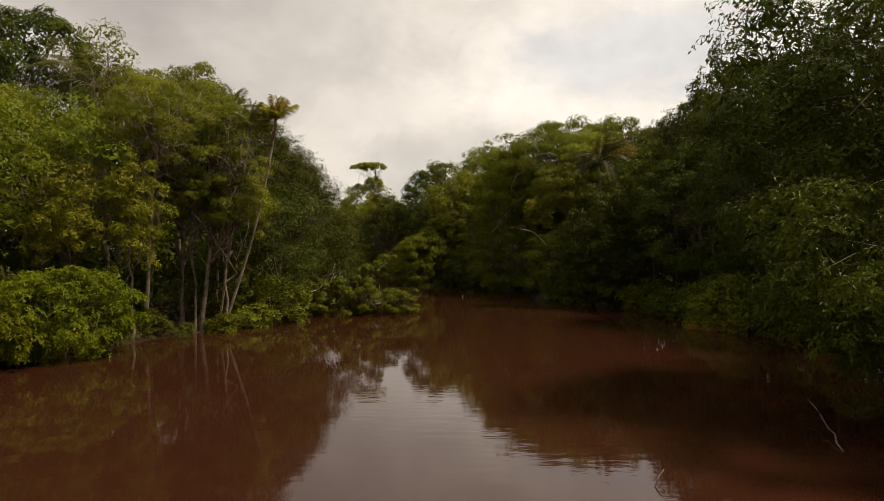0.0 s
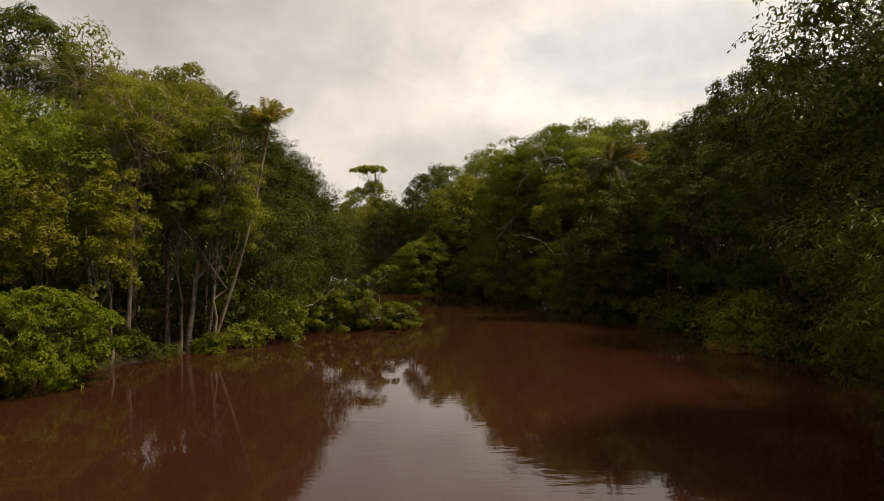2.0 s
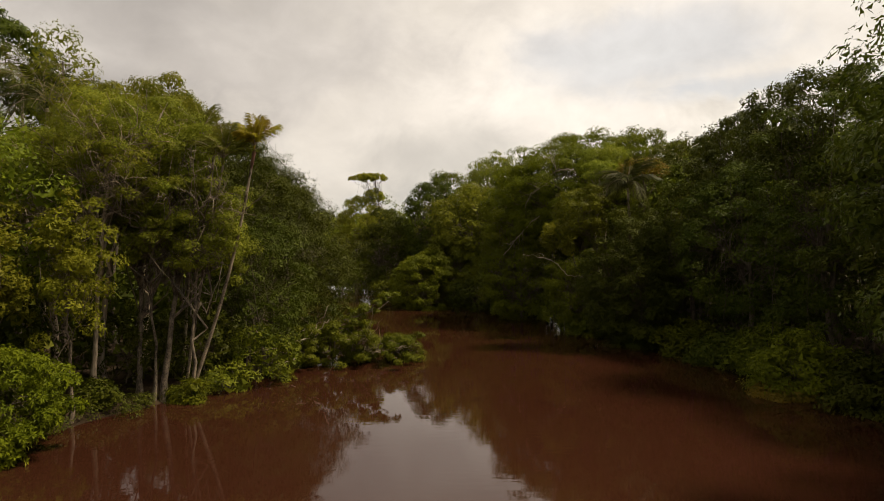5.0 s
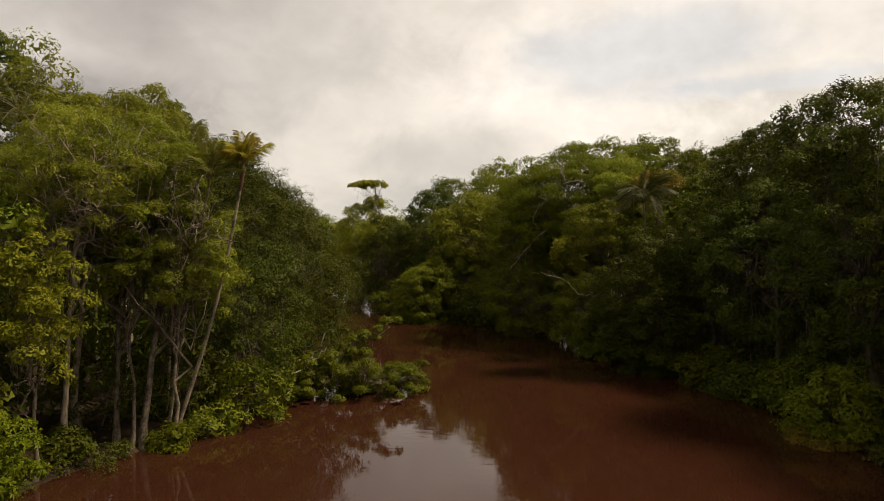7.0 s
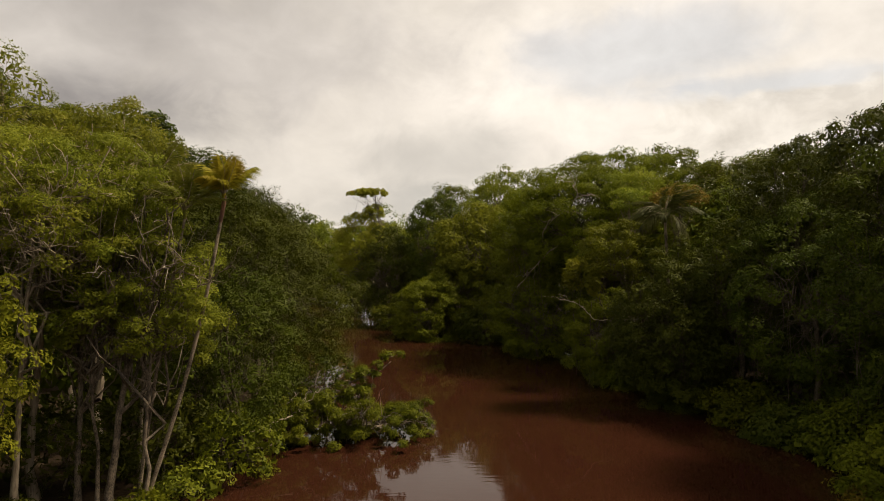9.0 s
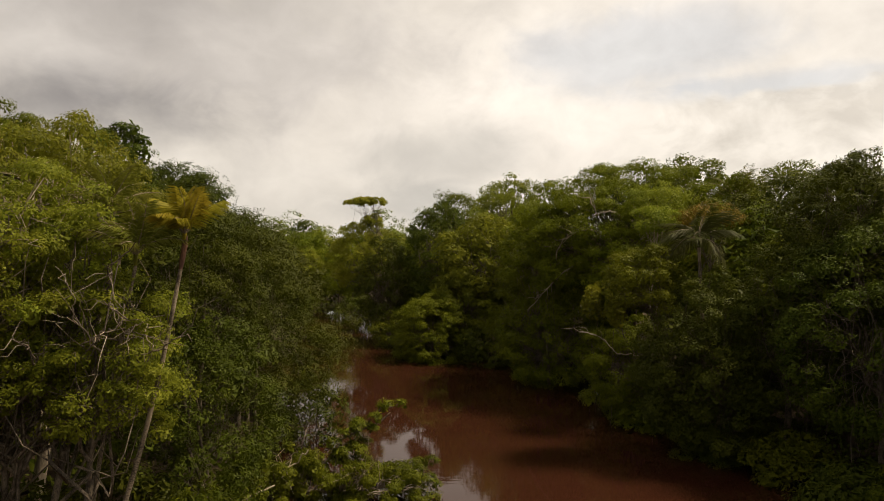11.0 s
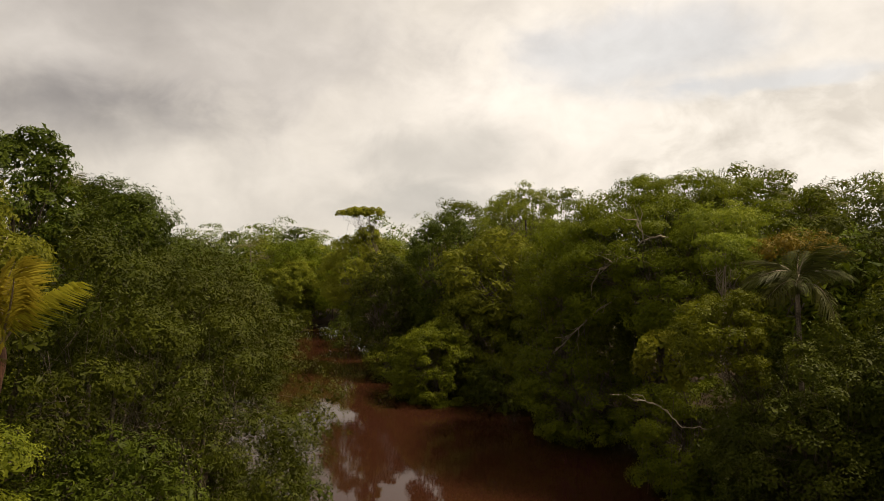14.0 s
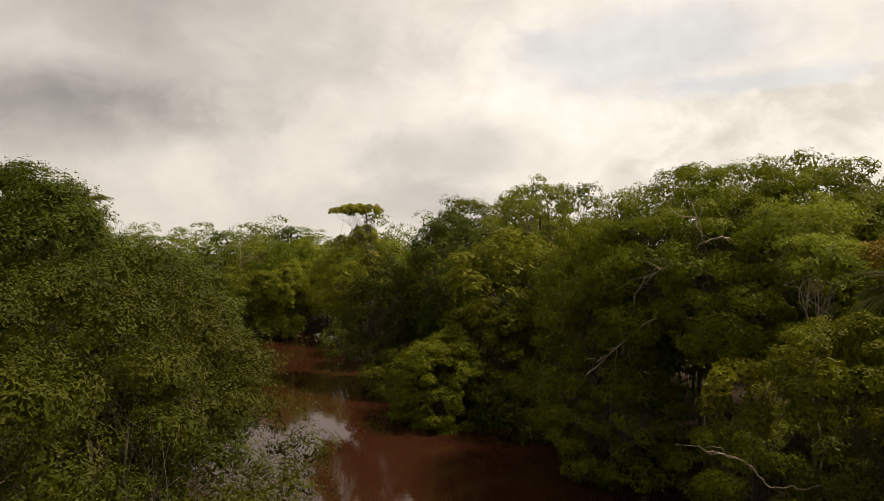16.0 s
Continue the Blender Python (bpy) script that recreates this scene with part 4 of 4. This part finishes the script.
floating_stick("bare pale stick poking out of the brown water", (8.55, 14.5, 0.0), (9.75, 18.2, 0.35), 0.024, 41)
floating_stick("small crooked twig standing in the water", (3.85, 12.4, -0.05), (4.1, 12.6, 0.25), 0.018, 42)

plant("tall bushy tree draped to the waterline", 24.5, 29.0, 18.5, 5.6, 2.0, "dark", clumps=110, tips=36, length=0.32, trunk=0.35, seed=82, low=-0.95, fine=True)
# extra tree out of view, added to cast shade on the leaning tree
plant("tall rainforest tree with a dense dark crown", 24.5, 15.5, 18.5, 6.2, 3.0, "dark", clumps=70, tips=30, length=0.4, trunk=0.35, seed=405)
# the wood goes on along the right bank: unseen trees added to shade water
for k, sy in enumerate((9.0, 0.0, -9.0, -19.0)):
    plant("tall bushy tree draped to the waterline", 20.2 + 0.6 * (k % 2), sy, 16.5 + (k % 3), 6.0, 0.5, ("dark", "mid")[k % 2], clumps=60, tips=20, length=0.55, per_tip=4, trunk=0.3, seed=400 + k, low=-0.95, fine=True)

plant("heap of dry brown leaves and roots hanging at the waterline", 15.2, 37.6, 0.9, 1.5, 0.0, "brown", clumps=26, tips=24, length=0.2, trunk=0.03, stems=3, seed=86, name="shrub",
      category="dry shrub", group="bank shrubs", low=-0.9, fine=True)

plant("bushy tree with rusty orange new leaves", 15.2, 60.5, 13.7, 2.3, 12.3, "brown", clumps=26, tips=26, length=0.16, flat=0.35, hollow=0.2, trunk=0.12, seed=87, fine=True)
# ---------------------------------------------------------------- far bend of the river
plant("light yellow-green tree at the river bend", -7.7, 107.0, 15.6, 3.3, 6.0, "pale", lean=(-5.0, 0.0), clumps=75, tips=38, length=0.32, trunk=0.25, seed=110, bark=M_PALE, low=-0.9, fine=True)
plant("light yellow-green tree at the river bend", -17.0, 136.0, 13.0, 4.6, 2.0, "bright", clumps=75, tips=36, length=0.34, trunk=0.25, seed=111, low=-0.9, fine=True)
for k in range(9):
    rr = np.random.default_rng(120 + k)
    ix, iy = ISLE[0] + rr.uniform(-5, 5), ISLE[1] + rr.uniform(-6, 6)
    plant("pale-stemmed tree on the point at the river bend", ix, iy, rr.uniform(10, 15), rr.uniform(2.6, 3.8), rr.uniform(1.5, 4.5), ("olive", "mid", "bright")[k % 3], clumps=50, tips=34,
          length=0.34, trunk=0.11, seed=130 + k, fine=True, bark=M_PALE, group="far riverside trees")

palm("palm with dark drooping fronds at the river bend", (-31.5, 141.0, 0.5), (-31.2, 140.6, 11.5), 13, 3.4, "palm", 0.65, 0.8, 0.14, 12, 26, 0.8)
palm("palm with dark drooping fronds at the river bend", (-35.0, 146.0, 0.5), (-35.4, 146.0, 13.5), 13, 3.4, "palm", 0.65, 0.8, 0.14, 13, 26, 0.8)

for k in range(8):
    rr = np.random.default_rng(160 + k)
    plant("low bush on the point at the river bend", ISLE[0] + rr.uniform(-4.5, 5), ISLE[1] + rr.uniform(-6, 5), rr.uniform(3.0, 5.5), rr.uniform(2.2, 3.2), 0.0, ("olive", "mid", "bright")[k % 3], clumps=30, tips=26,
          length=0.32, trunk=0.06, stems=3, seed=160 + k, fine=True, name="shrub", category="shrub", group="bank shrubs", low=-0.9)
for k in range(10):
    fy = 150 + 3.0 * k
    plant("rainforest tree draped to the far bank", float(np.interp(fy, RIGHT[:, 0], RIGHT[:, 1])) + 3.0, fy + 2.0, 13.0 + 2 * (k % 3), 4.6, 0.4, ("mid", "olive", "dark")[k % 3], clumps=44, tips=24,
          length=0.55, width=0.6, per_tip=4, trunk=0.2, seed=180 + k, fine=True, low=-0.95, group="far riverside trees")

# ---------------------------------------------------------------- forest behind, thinning out with distance
rng = np.random.default_rng(7)
fill_kinds = []
for k in range(9):
    t = tree("rainforest tree in the forest behind the bank", 0, 0, 0, 16, 4.6, 5.0, ("mid", "olive", "dark", "mid", "bright", "olive", "dark", "mid", "olive")[k], clumps=60, tips=24, length=0.50, width=0.6,
             per_tip=4, fine=True, trunk=0.25, seed=200 + k, limbs=4, low=-0.9, puff=1.2, group="forest trees", bark=(M_PALE, M_BARK)[k % 2])
    fill_kinds.append(t)
placed, heroes = [], [(o.location.x, o.location.y) for o in scene.objects if o.parent is None and o.type == "EMPTY" and o not in fill_kinds]
used = set()
# a close row just inside the right bank
spots = [(float(np.interp(y, RIGHT[:, 0], RIGHT[:, 1])) + rng.uniform(4.5, 7.5), float(y)) for y in np.arange(-15, 82, 5.2)]
for attempt in range(6000):
    if len(placed) > 95:
        break
    x, y = spots[attempt] if attempt < len(spots) else (rng.uniform(-62, 62), rng.uniform(-12, 165))
    d = float(bank_distance(np.array(x), np.array(y)))
    if d < 4.4 or abs(x) > 26 + 0.52 * max(y, 0) or d > 28:
        continue
    if any(math.hypot(x - a, y - b) < 5.4 for a, b in placed[len(spots):]) or any(math.hypot(x - a, y - b) < 3.2 for a, b in heroes):
        continue
    placed.append((x, y))
    s = rng.uniform(0.72, 0.92) * (1.0 if y < 60 else 0.98)
    k = int(rng.integers(0, 9))
    m = pose(x, y, gz(x, y), 0, 0, rng.uniform(0, 360))
    if k not in used:
        used.add(k)
        t = fill_kinds[k]
        t.matrix_basis = m
    else:
        t = copy_thing(fill_kinds[k], m)
    t.scale = (s * rng.uniform(0.9, 1.15), s * rng.uniform(0.9, 1.15), s)

# far woods: one mass of crowns
rng = np.random.default_rng(8)
vs, qs, o = [], [], 0
for k in range(240):
    y = 165 + 190 * rng.uniform() ** 1.3
    x = rng.uniform(-0.72, 0.72) * y
    if k >= 180:
        y = rng.uniform(-40, 110)
        x = rng.choice((-1, 1)) * rng.uniform(40, 62) + (-8 if y > 80 else 0)
    if float(bank_distance(np.array(x), np.array(y))) < 4:
        continue
    h, r = rng.uniform(14, 20) + 0.012 * (y - 165), rng.uniform(4, 7)
    if k >= 180:
        h = rng.uniform(11, 14)
    c = crown_clumps(rng, 16, np.array([r, r, h * 0.3])) * np.array([r, r, h * 0.36]) + np.array([x, y, gz(x, y) + h * 0.66])
    i = np.repeat(np.arange(len(c)), 20)
    d = unit(rng.normal(0, 1, (len(i), 3)))
    d[:, 2] = np.abs(d[:, 2])
    pts = c[i] + d * r * 0.36 * np.array([1, 1, 0.55])
    v, q = leaf_blades(rng, pts, unit(d + np.array([0, 0, 0.8])), 0.75, 0.9, 3, fine=True)
    vs.append(v); qs.append(q + o); o += len(v)
far = mesh_object("far_forest", np.concatenate(vs), np.concatenate(qs), [M_LEAF["mid"]], None, False)
tagged(far, "distant green rainforest canopy to the horizon", "forest", kind="stuff")

# undergrowth that fills the forest inside, low and uncounted
rng = np.random.default_rng(9)
vs, qs, o = [], [], 0
count = 0
while count < 360:
    y = rng.uniform(-40, 175)
    x = rng.uniform(-75, 75)
    d = float(bank_distance(np.array(x), np.array(y)))
    if d < 1.6 or d > 40 or abs(x) > 30 + 0.62 * max(y, 0):
        continue
    count += 1
    h, r = rng.uniform(2.2, 3.4) if d < 4 else rng.uniform(3.5, 7.0), rng.uniform(1.6, 3.2)
    n, size = (110, 0.38) if d < 8 else (44, 0.90)
    dd = unit(rng.normal(0, 1, (n, 3)))
    pts = np.array([x, y, gz(x, y) + h * 0.5]) + dd * np.array([r, r, h * 0.5]) * rng.uniform(0.6, 1, (n, 1))
    v, q = leaf_blades(rng, pts, unit(dd + np.array([0, 0, 0.5])), size, 0.6, 6, fine=True)
    v[:, 2] = np.maximum(v[:, 2], 0.1)
    vs.append(v); qs.append(q + o); o += len(v)
under = mesh_object("undergrowth", np.concatenate(vs), np.concatenate(qs), [M_LEAF["dark"]], None, False)
tagged(under, "dense dark green undergrowth inside the forest", "undergrowth", kind="stuff")

# low leafy fringe that hangs over the waterline on both banks
rng = np.random.default_rng(10)
vs, qs, o = [], [], 0
for edge_line, side in ((LEFT, -1), (RIGHT, 1)):
    for y in np.arange(14, 118, 0.55):
        x = float(np.interp(y, edge_line[:, 0], edge_line[:, 1])) + side * rng.uniform(-0.3, 1.5)
        h, r = rng.uniform(0.4, 1.0), rng.uniform(0.4, 0.8)
        dd = unit(rng.normal(0, 1, (46, 3)))
        dd[:, 2] = np.abs(dd[:, 2])
        pts = np.array([x, y, max(0.05, gz(x, y))]) + dd * np.array([r, r, h]) * rng.uniform(0.5, 1, (46, 1))
        v, q = leaf_blades(rng, pts, unit(dd + np.array([0, 0, 0.5])), 0.17, 0.45, 6, fine=True)
        v[:, 2] = np.maximum(v[:, 2], 0.03)
        vs.append(v); qs.append(q + o); o += len(v)
fringe = mesh_object("bank_plants", np.concatenate(vs), np.concatenate(qs), [M_LEAF["dark"]], None, False)
tagged(fringe, "low dark leafy plants hanging over the waterline", "undergrowth", kind="stuff")
